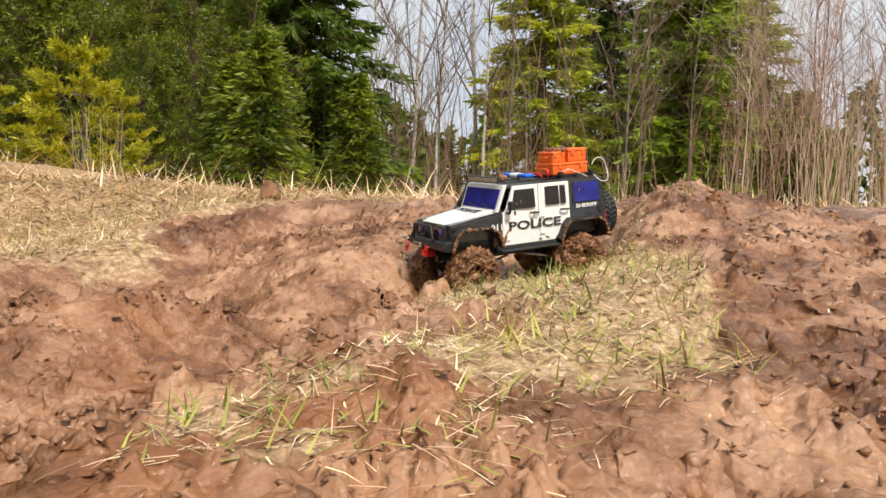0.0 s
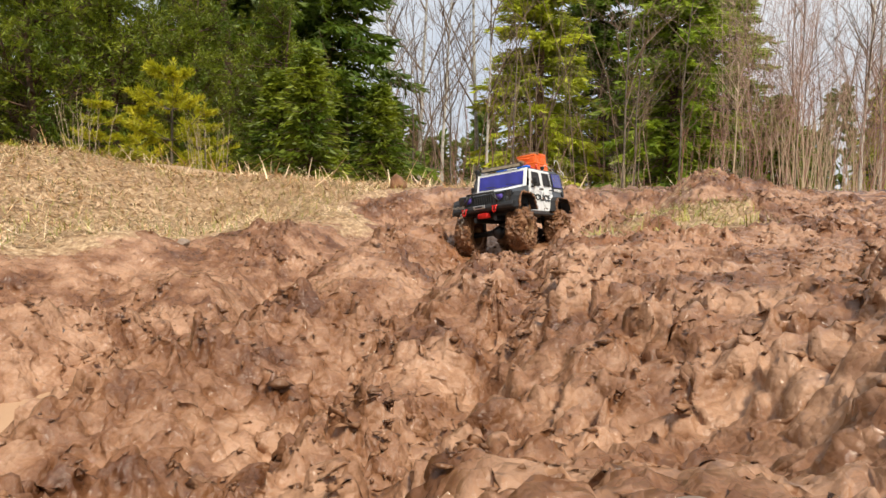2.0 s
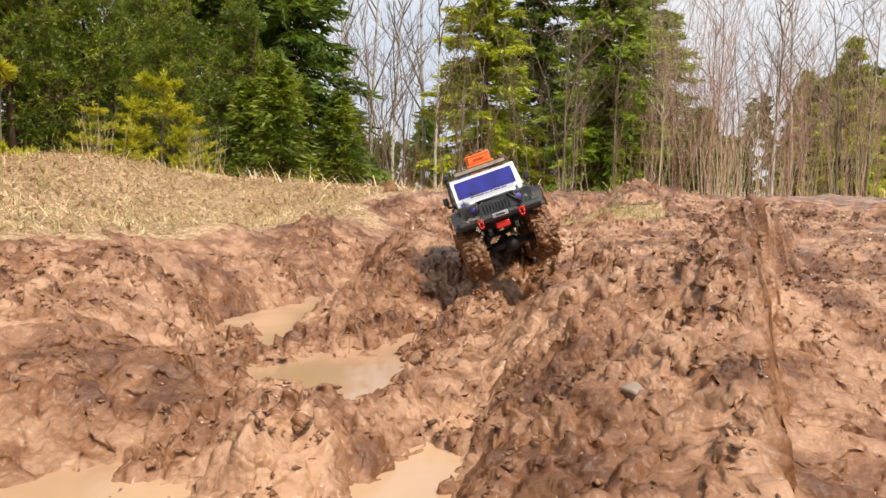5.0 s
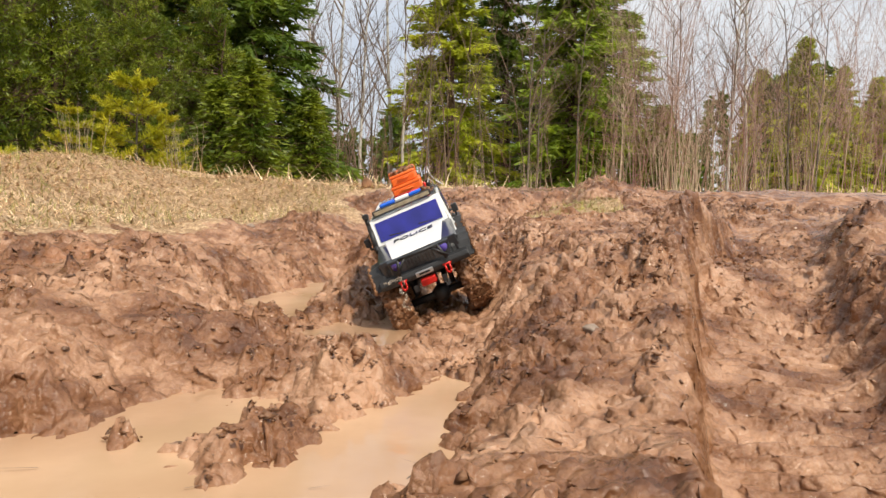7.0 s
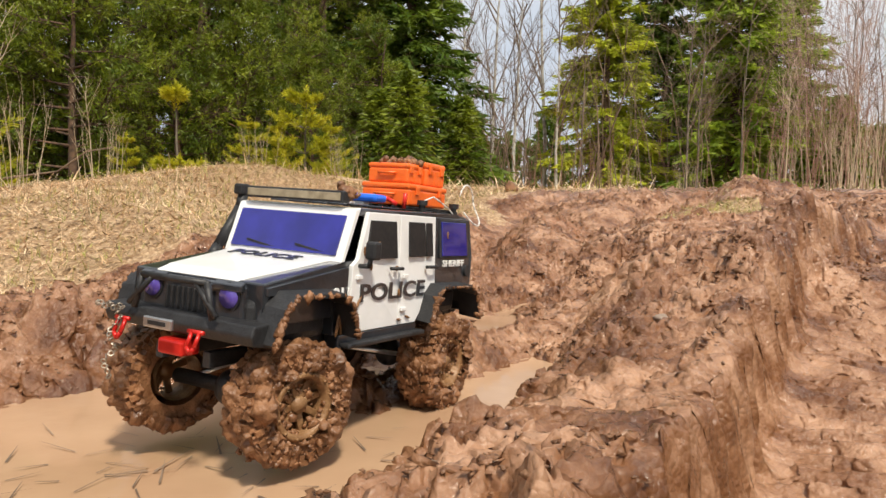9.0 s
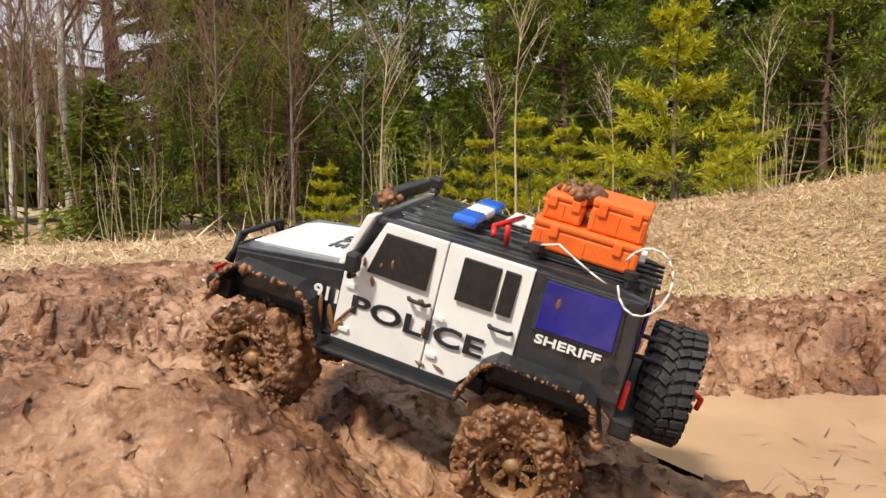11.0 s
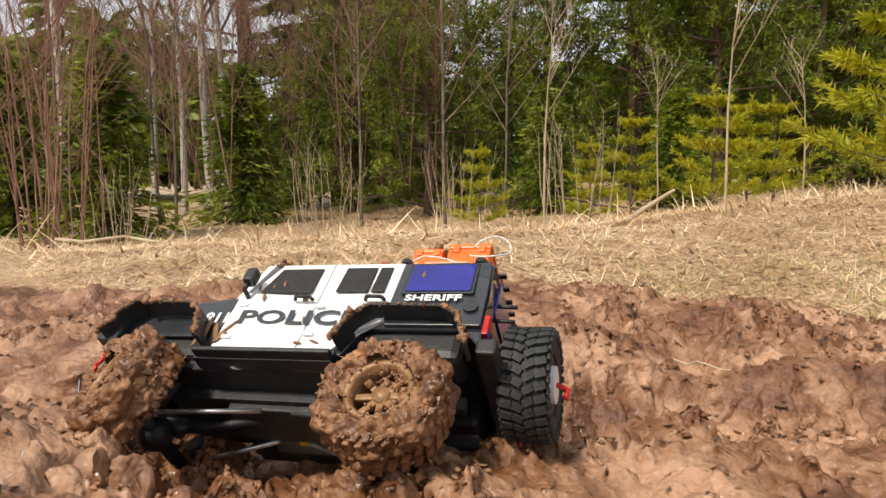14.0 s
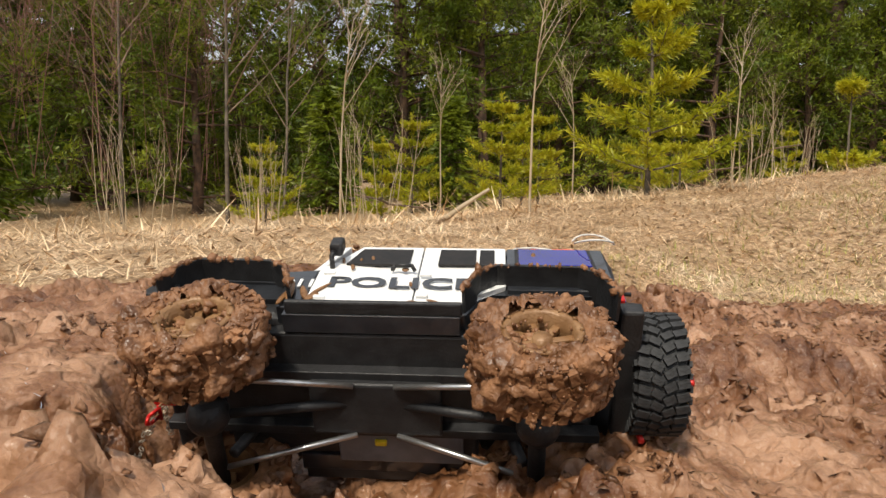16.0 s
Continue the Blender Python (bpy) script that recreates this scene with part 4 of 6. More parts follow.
def brush(name, arcs, mat, seed, label, twigs=5, thick=1.0):
    rng = np.random.default_rng(seed)
    segs = []
    for a0, a1, r0, r1, h0, h1, n in arcs:
        for k in range(n):
            a, r, h = radians(rng.uniform(a0, a1)), rng.uniform(r0, r1), rng.uniform(h0, h1)
            p = np.array([-r * math.sin(a), r * math.cos(a), 0.5])
            d = unit(np.array([rng.normal(0, 0.16), rng.normal(0, 0.16), 1.0]))
            q = p + d * h * 0.5
            e = q + unit(d + rng.normal(0, 0.15, 3)) * h * 0.5
            rad = (0.004 + 0.0045 * h * rng.random()) * thick
            segs += [(p, q, rad, rad * 0.7), (q, e, rad * 0.7, 0.002)]
            for j in range(twigs):
                b = p + (e - p) * 0.3 + (e - p) * 0.7 * rng.random() if twigs > 5 else q + (e - q) * rng.random()
                segs.append((b, b + unit(d + rng.normal(0, 0.5, 3)) * h * 0.22, rad * 0.4, 0.002))
    return link_quads(name, *tubes(segs, 3), mat, label, "brush")


brush("thicket", [(-34, -14, 14, 20, 1.0, 3.0, 130), (-14, 14, 16, 26, 1.0, 3.0, 260)], TWIG_RED, 60, "tangled leafless reddish undergrowth")
brush("thicket", [(12, 70, 12, 18, 0.6, 3.0, 130), (60, 100, 11, 15, 0.8, 3.2, 110), (-14, 12, 14, 24, 2, 6, 170), (-36, -12, 17, 24, 3, 7, 90)], TWIG_BROWN, 61, "bare brown undergrowth between the trunks")
brush("thicket", [(-40, -17, 13, 23, 2.5, 6.5, 130)], TWIG_ROSE, 62, "tall leafless rosy-brown thicket with fine twigs", 26, 0.5)
brush("thicket", [(87, 110, 8.5, 14, 2.0, 4.5, 120)], TWIG_RED, 63, "tall leafless reddish thicket with fine twigs", 26, 0.5)


# ---- sticks, stones and stalks on the ground ----
def stick(name, a, b, r, mat, label, seed=0):
    rng = np.random.default_rng(seed)
    a, b = np.array(a, float), np.array(b, float)
    n = 5
    pts = [a + (b - a) * k / n + (rng.normal(0, 0.02, 3) * np.linalg.norm(b - a) if 0 < k < n else 0) for k in range(n + 1)]
    segs = [(pts[k], pts[k + 1], r * (1 - 0.1 * k), r * (0.9 - 0.1 * k)) for k in range(n)]
    co, q = tubes(segs, 6)
    ob = link_quads(name, co, q, mat)
    return tagged(ob, label, "stick")


def ground_at(x, y, up=0.0):
    return (x, y, float(height(x, y)) + up)


stick("dry_stick", ground_at(-4.25, -0.72, 0.0), ground_at(-4.12, -0.5, 0.16), 0.018, TWIG_PALE, "short pale broken stick leaning in dry grass", 1)
stick("fallen_branch", ground_at(-5.2, -3.5, 0.09), ground_at(-4.75, -2.75, 0.01), 0.011, TWIG_PALE, "long pale fallen branch on dry grass", 2)
stick("fallen_branch", ground_at(-6.2, 0.9, 0.05), ground_at(-5.9, -0.2, 0.25), 0.012, TWIG_BROWN, "thin brown fallen branch among weeds", 3)
stick("fallen_branch", ground_at(-5.6, 3.6, 0.1), ground_at(-4.2, 3.4, 0.3), 0.012, TWIG_BROWN, "thin brown fallen branch among weeds", 4)
stick("straw_stalk", ground_at(-0.86, -0.62, 0.012), ground_at(-0.70, -0.68, 0.012), 0.0018, TWIG_PALE, "single dry straw stalk lying on wet mud", 5)
stick("straw_stalk", ground_at(-2.2, -1.98, 0.02), ground_at(-2.08, -1.95, 0.01), 0.002, TWIG_PALE, "single dry straw stalk on the mud wall", 6)
stick("straw_stalk", ground_at(-0.93, -1.9, 0.012), ground_at(-0.74, -1.84, 0.012), 0.0022, TWIG_PALE, "single dry straw stalk lying on wet mud", 7)


def stone(x, y, r, flat, seed, label, mat=None):
    bm = bmesh.new()
    bmesh.ops.create_icosphere(bm, subdivisions=3, radius=1.0)
    for v in bm.verts:
        v.co *= 1 + 0.38 * noise.noise(v.co * 1.3 + Vector((seed, 0, 0))) + 0.08 * noise.noise(v.co * 4 + Vector((0, seed, 0)))
        v.co = Vector((v.co.x * r, v.co.y * r * 0.75, v.co.z * r * flat))
    me = bpy.data.meshes.new("stone")
    bm.to_mesh(me)
    bm.free()
    me.materials.append(mat or STONE)
    me.polygons.foreach_set("use_smooth", np.ones(len(me.polygons), dtype=bool))
    ob = new("stone", me)
    ob.matrix_basis = Matrix.Translation(ground_at(x, y, 0.25 * r * flat)) @ Matrix.Rotation(seed, 4, "Z")
    return tagged(ob, label, "stone", "stones in the mud")


stone(-0.33, -0.46, 0.015, 0.5, 1.0, "flat brown stone half sunk in mud")
stone(-0.47, -0.97, 0.018, 0.6, 2.0, "small grey stone half sunk in mud")
stone(-0.98, 0.36, 0.02, 0.7, 3.0, "small brown stone half sunk in mud")
stone(-0.62, 0.9, 0.022, 0.6, 4.0, "small grey stone half sunk in mud")
stone(-1.45, 1.75, 0.03, 0.5, 5.0, "pale flat stone lying on dry grass")
stone(-0.87, 3.46, 0.05, 1.1, 6.0, "dark upright lump of earth on the ridge", MUD)
stone(-1.32, -1.32, 0.035, 0.8, 7.0, "rounded lump of clay in the puddle", MUD)
stone(-1.06, -1.52, 0.03, 0.7, 8.0, "rounded lump of clay in the puddle", MUD)


def puddle_twigs(rng, count):
    p = np.stack([rng.normal(-1.08, 0.14, count), rng.normal(-1.52, 0.12, count)], -1)
    a = rng.uniform(0, 2 * math.pi, count)
    d = np.stack([np.cos(a), np.sin(a), 0.08 * np.ones(count)], -1)
    z = np.maximum(height(p[:, 0], p[:, 1]), WATER) + 0.002
    return np.stack([p[:, 0], p[:, 1], z], -1), d, 0.02 + 0.04 * rng.random(count), np.zeros(count)


strips("floating_twigs", TWIG_BROWN, 90, puddle_twigs, 0.0011, "thin dark twigs floating in the muddy puddle", "twigs")


# ---- the model car ----
PAINT_WHITE = material("white_paint", (0.78, 0.78, 0.77), 0.28, 0, (0.86, 0.86, 0.85), 30, coat=0.4)
PAINT_BLACK = material("black_paint", (0.014, 0.016, 0.02), 0.3, 0, (0.03, 0.033, 0.04), 40, 0.08, 200, coat=0.9)
PLASTIC = material("black_plastic", (0.012, 0.012, 0.013), 0.5, 0, (0.028, 0.028, 0.03), 60, 0.2, 300)
RUBBER = material("black_rubber", (0.016, 0.017, 0.018), 0.75, 0, (0.04, 0.04, 0.042), 70, 0.3, 400)
BLUE_FILM = material("dark_blue_window_film", (0.010, 0.010, 0.17), 0.09, 0, (0.018, 0.018, 0.26), 25, coat=0.6)
DARK_GLASS = material("dark_window_mesh", (0.006, 0.005, 0.005), 0.55, 0, (0.02, 0.015, 0.013), 160)
ORANGE = material("orange_plastic", (0.80, 0.13, 0.015), 0.38, 0, (0.88, 0.18, 0.03), 30, 0.15, 250)
RED = material("red_metal", (0.55, 0.015, 0.012), 0.3, 0.3, (0.7, 0.03, 0.02), 40)
STEEL = material("bright_steel", (0.5, 0.5, 0.5), 0.3, 0.9, (0.7, 0.7, 0.7), 60)
LAMP_WHITE = material("frosted_lamp_plastic", (0.75, 0.77, 0.8), 0.3, 0, (0.85, 0.86, 0.88), 40)
LAMP_BLUE = material("blue_lamp_plastic", (0.01, 0.10, 0.62), 0.2, 0, (0.02, 0.16, 0.8), 40, coat=0.5)
CABLE = material("white_cable", (0.7, 0.68, 0.64), 0.45, 0, (0.8, 0.78, 0.74), 90)
CHAIN = material("dull_chain_metal", (0.25, 0.2, 0.15), 0.45, 0.7, (0.5, 0.45, 0.38), 90)
LENS_PURPLE = material("violet_lamp_lens", (0.06, 0.04, 0.25), 0.12, 0, (0.12, 0.08, 0.4), 40, coat=0.5)
RIM_BROWN = material("mud_stained_rim", (0.20, 0.10, 0.04), 0.45, 0.1, (0.33, 0.19, 0.09), 60, 0.4, 200)
YELLOW = material("yellow_plastic", (0.7, 0.5, 0.02), 0.4)


def bm_box(bm, c, s, rot=None, bevel=0.0):
    r = bmesh.ops.create_cube(bm, size=1.0)
    m = Matrix.Translation(c) @ (rot or Matrix.Identity(4)) @ Matrix.Diagonal((*s, 1))
    bmesh.ops.transform(bm, matrix=m, verts=r["verts"])
    if bevel:
        ed = list({e for v in r["verts"] for e in v.link_edges})
        bmesh.ops.bevel(bm, geom=ed, offset=bevel, segments=2, affect="EDGES", profile=0.5)
    return r["verts"]


def bm_prism(bm, pts, y0, y1, y0b=None, y1b=None, bevel=0.0):
    """A side outline in x, z, drawn between two y; with y0b, y1b its points with the third number 1 use the second pair."""
    def yy(p, a, b):
        return b if len(p) > 2 and p[2] and b is not None else a
    va = [bm.verts.new((p[0], yy(p, y0, y0b), p[1])) for p in pts]
    vb = [bm.verts.new((p[0], yy(p, y1, y1b), p[1])) for p in pts]
    n = len(pts)
    fs = [bm.faces.new(va[::-1]), bm.faces.new(vb)]
    for k in range(n):
        fs.append(bm.faces.new((va[k], va[(k + 1) % n], vb[(k + 1) % n], vb[k])))
    if bevel:
        ed = list({e for f in fs for e in f.edges})
        bmesh.ops.bevel(bm, geom=ed, offset=bevel, segments=2, affect="EDGES", profile=0.5)
    bmesh.ops.recalc_face_normals(bm, faces=bm.faces[:])


def bm_tube(bm, a, b, r, r2=None, n=10, cap=True):
    a, b = Vector(a), Vector(b)
    res = bmesh.ops.create_cone(bm, cap_ends=cap, segments=n, radius1=r, radius2=r if r2 is None else r2, depth=(b - a).length)
    bmesh.ops.transform(bm, matrix=Matrix.Translation((a + b) / 2) @ (b - a).to_track_quat("Z", "Y").to_matrix().to_4x4(), verts=res["verts"])


def part(name, bm, mat, parent, label="", smooth=False):
    me = bpy.data.meshes.new(name)
    bm.to_mesh(me)
    bm.free()
    me.materials.append(mat)
    if smooth:
        me.polygons.foreach_set("use_smooth", np.ones(len(me.polygons), dtype=bool))
    ob = new(name, me)
    ob.parent = parent
    if label:
        ob["label"] = label
    return ob


def box_part(name, c, s, mat, parent, bevel=0.0015, rot=None, label=""):
    bm = bmesh.new()
    bm_box(bm, c, s, rot, bevel)
    return part(name, bm, mat, parent, label)


def prism_part(name, pts, y0, y1, mat, parent, bevel=0.0, y0b=None, y1b=None, label=""):
    bm = bmesh.new()
    bm_prism(bm, pts, y0, y1, y0b, y1b, bevel)
    return part(name, bm, mat, parent, label)


def tube_part(name, pts, r, mat, parent, n=8, label=""):
    bm = bmesh.new()
    for a, b in zip(pts, pts[1:]):
        bm_tube(bm, a, b, r, n=n)
    for p in pts[1:-1]:
        s = bmesh.ops.create_icosphere(bm, subdivisions=1, radius=r * 1.02)
        bmesh.ops.translate(bm, vec=p, verts=s["verts"])
    return part(name, bm, mat, parent, label, True)


def lettering(name, text, width, tall, m, mat, parent, heavy=0.012):
    cu = bpy.data.curves.new(name, "FONT")
    cu.body, cu.size, cu.extrude, cu.offset, cu.resolution_u = text, 1.0, 0.02, heavy, 3
    tmp = bpy.data.objects.new(name, cu)
    scene.collection.objects.link(tmp)
    me = bpy.data.meshes.new_from_object(tmp.evaluated_get(bpy.context.evaluated_depsgraph_get()))
    bpy.data.objects.remove(tmp)
    co = np.array([v.co[:] for v in me.vertices])
    lo, hi = co.min(0), co.max(0)
    co = (co - lo) / (hi - lo) * np.array([width, tall, 0.0012])
    me.vertices.foreach_set("co", co.ravel())
    me.transform(m)
    me.materials.clear()
    me.materials.append(mat)
    ob = new(name, me)
    ob.parent = parent
    return ob


def mud_lumps(name, count, spot, size, parent, seed, mat=None, label=""):
    """Lumps of mud as one coat; spot(rng, n) gives places."""
    rng = np.random.default_rng(seed)
    ico = bmesh.new()
    bmesh.ops.create_icosphere(ico, subdivisions=1, radius=1.0)
    bv = np.array([v.co[:] for v in ico.verts])
    bf = np.array([[v.index for v in f.verts] for f in ico.faces])
    ico.free()
    p = spot(rng, count)
    n = len(p)
    r = size * np.exp(rng.normal(0, 0.45, n))
    v = bv[None] * (1 + 0.9 * (rng.random((n, len(bv), 1)) - 0.5)) * (0.6 + 0.8 * rng.random((n, 1, 3))) * r[:, None, None] + p[:, None]
    f = bf[None] + (np.arange(n) * len(bv))[:, None, None]
    ob = link_quads(name, v.reshape(-1, 3), f.reshape(-1, 3), mat or MUD_TYRE)
    ob.parent = parent
    ob["kind"] = "stuff"
    ob["label"] = label or "thick coat of caked brown mud"
    return ob


R_WHEEL, W_WHEEL = 0.063, 0.052


def tyre_mesh(lugs=30, spots=None):
    """Tyre round the local y axis with chevron lugs; given spots, collects the lugs' places in it instead."""
    bm = bmesh.new()
    prof = [(0.034, -0.024), (0.052, -0.026), (0.0585, -0.022), (0.0595, 0.0), (0.0585, 0.022), (0.052, 0.026), (0.034, 0.024)]
    n = 40
    rings = [[bm.verts.new((r * math.cos(2 * math.pi * k / n), y, r * math.sin(2 * math.pi * k / n))) for r, y in prof] for k in range(n)]
    for k in range(n):
        for j in range(len(prof) - 1):
            bm.faces.new((rings[k][j], rings[k][j + 1], rings[(k + 1) % n][j + 1], rings[(k + 1) % n][j]))
        bm.faces.new((rings[k][-1], rings[k][0], rings[(k + 1) % n][0], rings[(k + 1) % n][-1]))
    for k in range(lugs):
        for s in (-1, 1):
            for y, tw, ln in ((0.006, 0.5, 0.011), (0.0185, 0.25, 0.012)):
                a = 2 * math.pi * (k + (0.5 if s > 0 else 0) + (0.25 if y > 0.01 else 0)) / lugs
                rot = Matrix.Rotation(-a, 4, "Y") @ Matrix.Translation((0.0605, s * y, 0)) @ Matrix.Rotation(s * tw, 4, "X")
                bm_box(bm, (0, 0, 0), (0.0062, ln, 0.0078), rot) if spots is None else spots.append(("lug", ln, rot))
        for s in (-1, 1):
            a = 2 * math.pi * (k + 0.3) / lugs
            rot = Matrix.Rotation(-a, 4, "Y") @ Matrix.Translation((0.055, s * 0.0262, 0))
            bm_box(bm, (0, 0, 0), (0.010, 0.003, 0.006), rot) if spots is None else spots.append(("side_lug", 0.0, rot))
    bmesh.ops.recalc_face_normals(bm, faces=bm.faces[:])
    return bm


def rim_mesh(s):
    """Beadlock rim whose outside faces s * y."""
    bm = bmesh.new()
    n = 32
    prof = [(0.034, 0.0235), (0.0365, 0.026), (0.0325, 0.0275), (0.029, 0.025), (0.028, 0.008), (0.028, -0.024)]
    rings = [[bm.verts.new((r * math.cos(2 * math.pi * k / n), s * y, r * math.sin(2 * math.pi * k / n))) for r, y in prof] for k in range(n)]
    for k in range(n):
        for j in range(len(prof) - 1):
            bm.faces.new((rings[k][j], rings[k][j + 1], rings[(k + 1) % n][j + 1], rings[(k + 1) % n][j]))
    bm_tube(bm, (0, s * 0.004, 0), (0, s * 0.02, 0), 0.0105, 0.0085, 12)
    for k in range(8):
        a = 2 * math.pi * k / 8
        rot = Matrix.Rotation(-a, 4, "Y") @ Matrix.Translation((0.0185, s * 0.012, 0))
        bm_box(bm, (0, 0, 0), (0.021, 0.006, 0.0075), rot, 0.001)
    for k in range(12):
        a = 2 * math.pi * k / 12
        bm_tube(bm, (0.033 * math.cos(a), s * 0.026, 0.033 * math.sin(a)), (0.033 * math.cos(a), s * 0.0295, 0.033 * math.sin(a)), 0.0017, n=6)
    bmesh.ops.recalc_face_normals(bm, faces=bm.faces[:])
    return bm


def wheel_at(car, x, side, seed):
    hub = part("wheel", rim_mesh(side), RIM_BROWN, car, "muddy beadlock rim", True)
    hub.location = (x, side * 0.090, R_WHEEL + 0.002)
    part("tyre", tyre_mesh(), MUD_TYRE, hub, "chunky off-road tyre caked in mud")

    def spot(rng, n):
        a, y = rng.uniform(0, 2 * math.pi, n), rng.uniform(-1, 1, n)
        face = rng.random(n) < 0.42
        r = np.where(face, 0.037 + 0.026 * rng.random(n), 0.0615 + 0.003 * rng.normal(size=n))
        yy = np.where(face, side * (0.0255 + 0.003 * rng.random(n)), 0.026 * y)
        return np.stack([r * np.cos(a), yy, r * np.sin(a)], -1)
    mud_lumps("mud_layer", 420, spot, 0.0017, hub, seed)

    def rim_spot(rng, n):
        a, r = rng.vonmises(seed, 0.7, n), 0.010 + 0.024 * rng.random(n) ** 0.6
        return np.stack([r * np.cos(a), side * (0.010 + 0.5 * (r - 0.008) + 0.002 * rng.random(n)), r * np.sin(a)], -1)
    mud_lumps("rim_mud", 110, rim_spot, 0.0021, hub, seed + 9)
    # continuous coat over tread and face
    prof = np.array([(0.0355, 0.0275), (0.041, 0.0290), (0.047, 0.0295), (0.053, 0.0285), (0.058, 0.0265), (0.0615, 0.0225), (0.0628, 0.016), (0.0632, 0.008), (0.0634, 0.0), (0.0632, -0.008), (0.0628, -0.016), (0.0612, -0.0225), (0.056, -0.0265), (0.046, -0.0275)])
    k = np.linspace(0, len(prof) - 1, 50)
    rr, yy = np.interp(k, np.arange(len(prof)), prof[:, 0]), np.interp(k, np.arange(len(prof)), prof[:, 1])
    run = np.concatenate([[0], np.cumsum(np.hypot(np.diff(rr), np.diff(yy)))])
    nr, ny = np.gradient(yy, run), -np.gradient(rr, run)
    n = 150
    A, Q = np.meshgrid(np.linspace(0, 2 * math.pi, n), np.arange(50), indexing="ij")
    U, V = A * 0.055 + seed, run[Q]
    U, V = U + 0.006 * fbm(U, V, 60, 3, seed + 2), V + 0.006 * fbm(U, V, 60, 3, seed + 3)
    lump = 0.014 * crumbs(U, V, 62, seed) + 0.009 * crumbs(U, V, 140, seed + 1) + 0.012 * fbm(U, V, 35, 4, seed, 0.65) - 0.0045
    lump[-1] = lump[0]
    RR, YY = rr[Q] + np.abs(nr[Q]) * lump, yy[Q] + np.sign(yy[Q]) * np.abs(ny[Q]) * lump
    co = np.stack([RR * np.cos(A), side * YY, RR * np.sin(A)], -1).reshape(-1, 3)
    i = (np.arange(49)[None, :] + 50 * np.arange(n - 1)[:, None]).ravel()
    coat = link_quads("mud_coat", co, np.stack([i, i + 1, i + 51, i + 50], -1), MUD_TYRE)
    coat.parent, coat["label"] = hub, "thick coat of caked brown mud"
    coat.data.polygons.foreach_set("use_smooth", np.ones(len(coat.data.polygons), dtype=bool))
    return hub


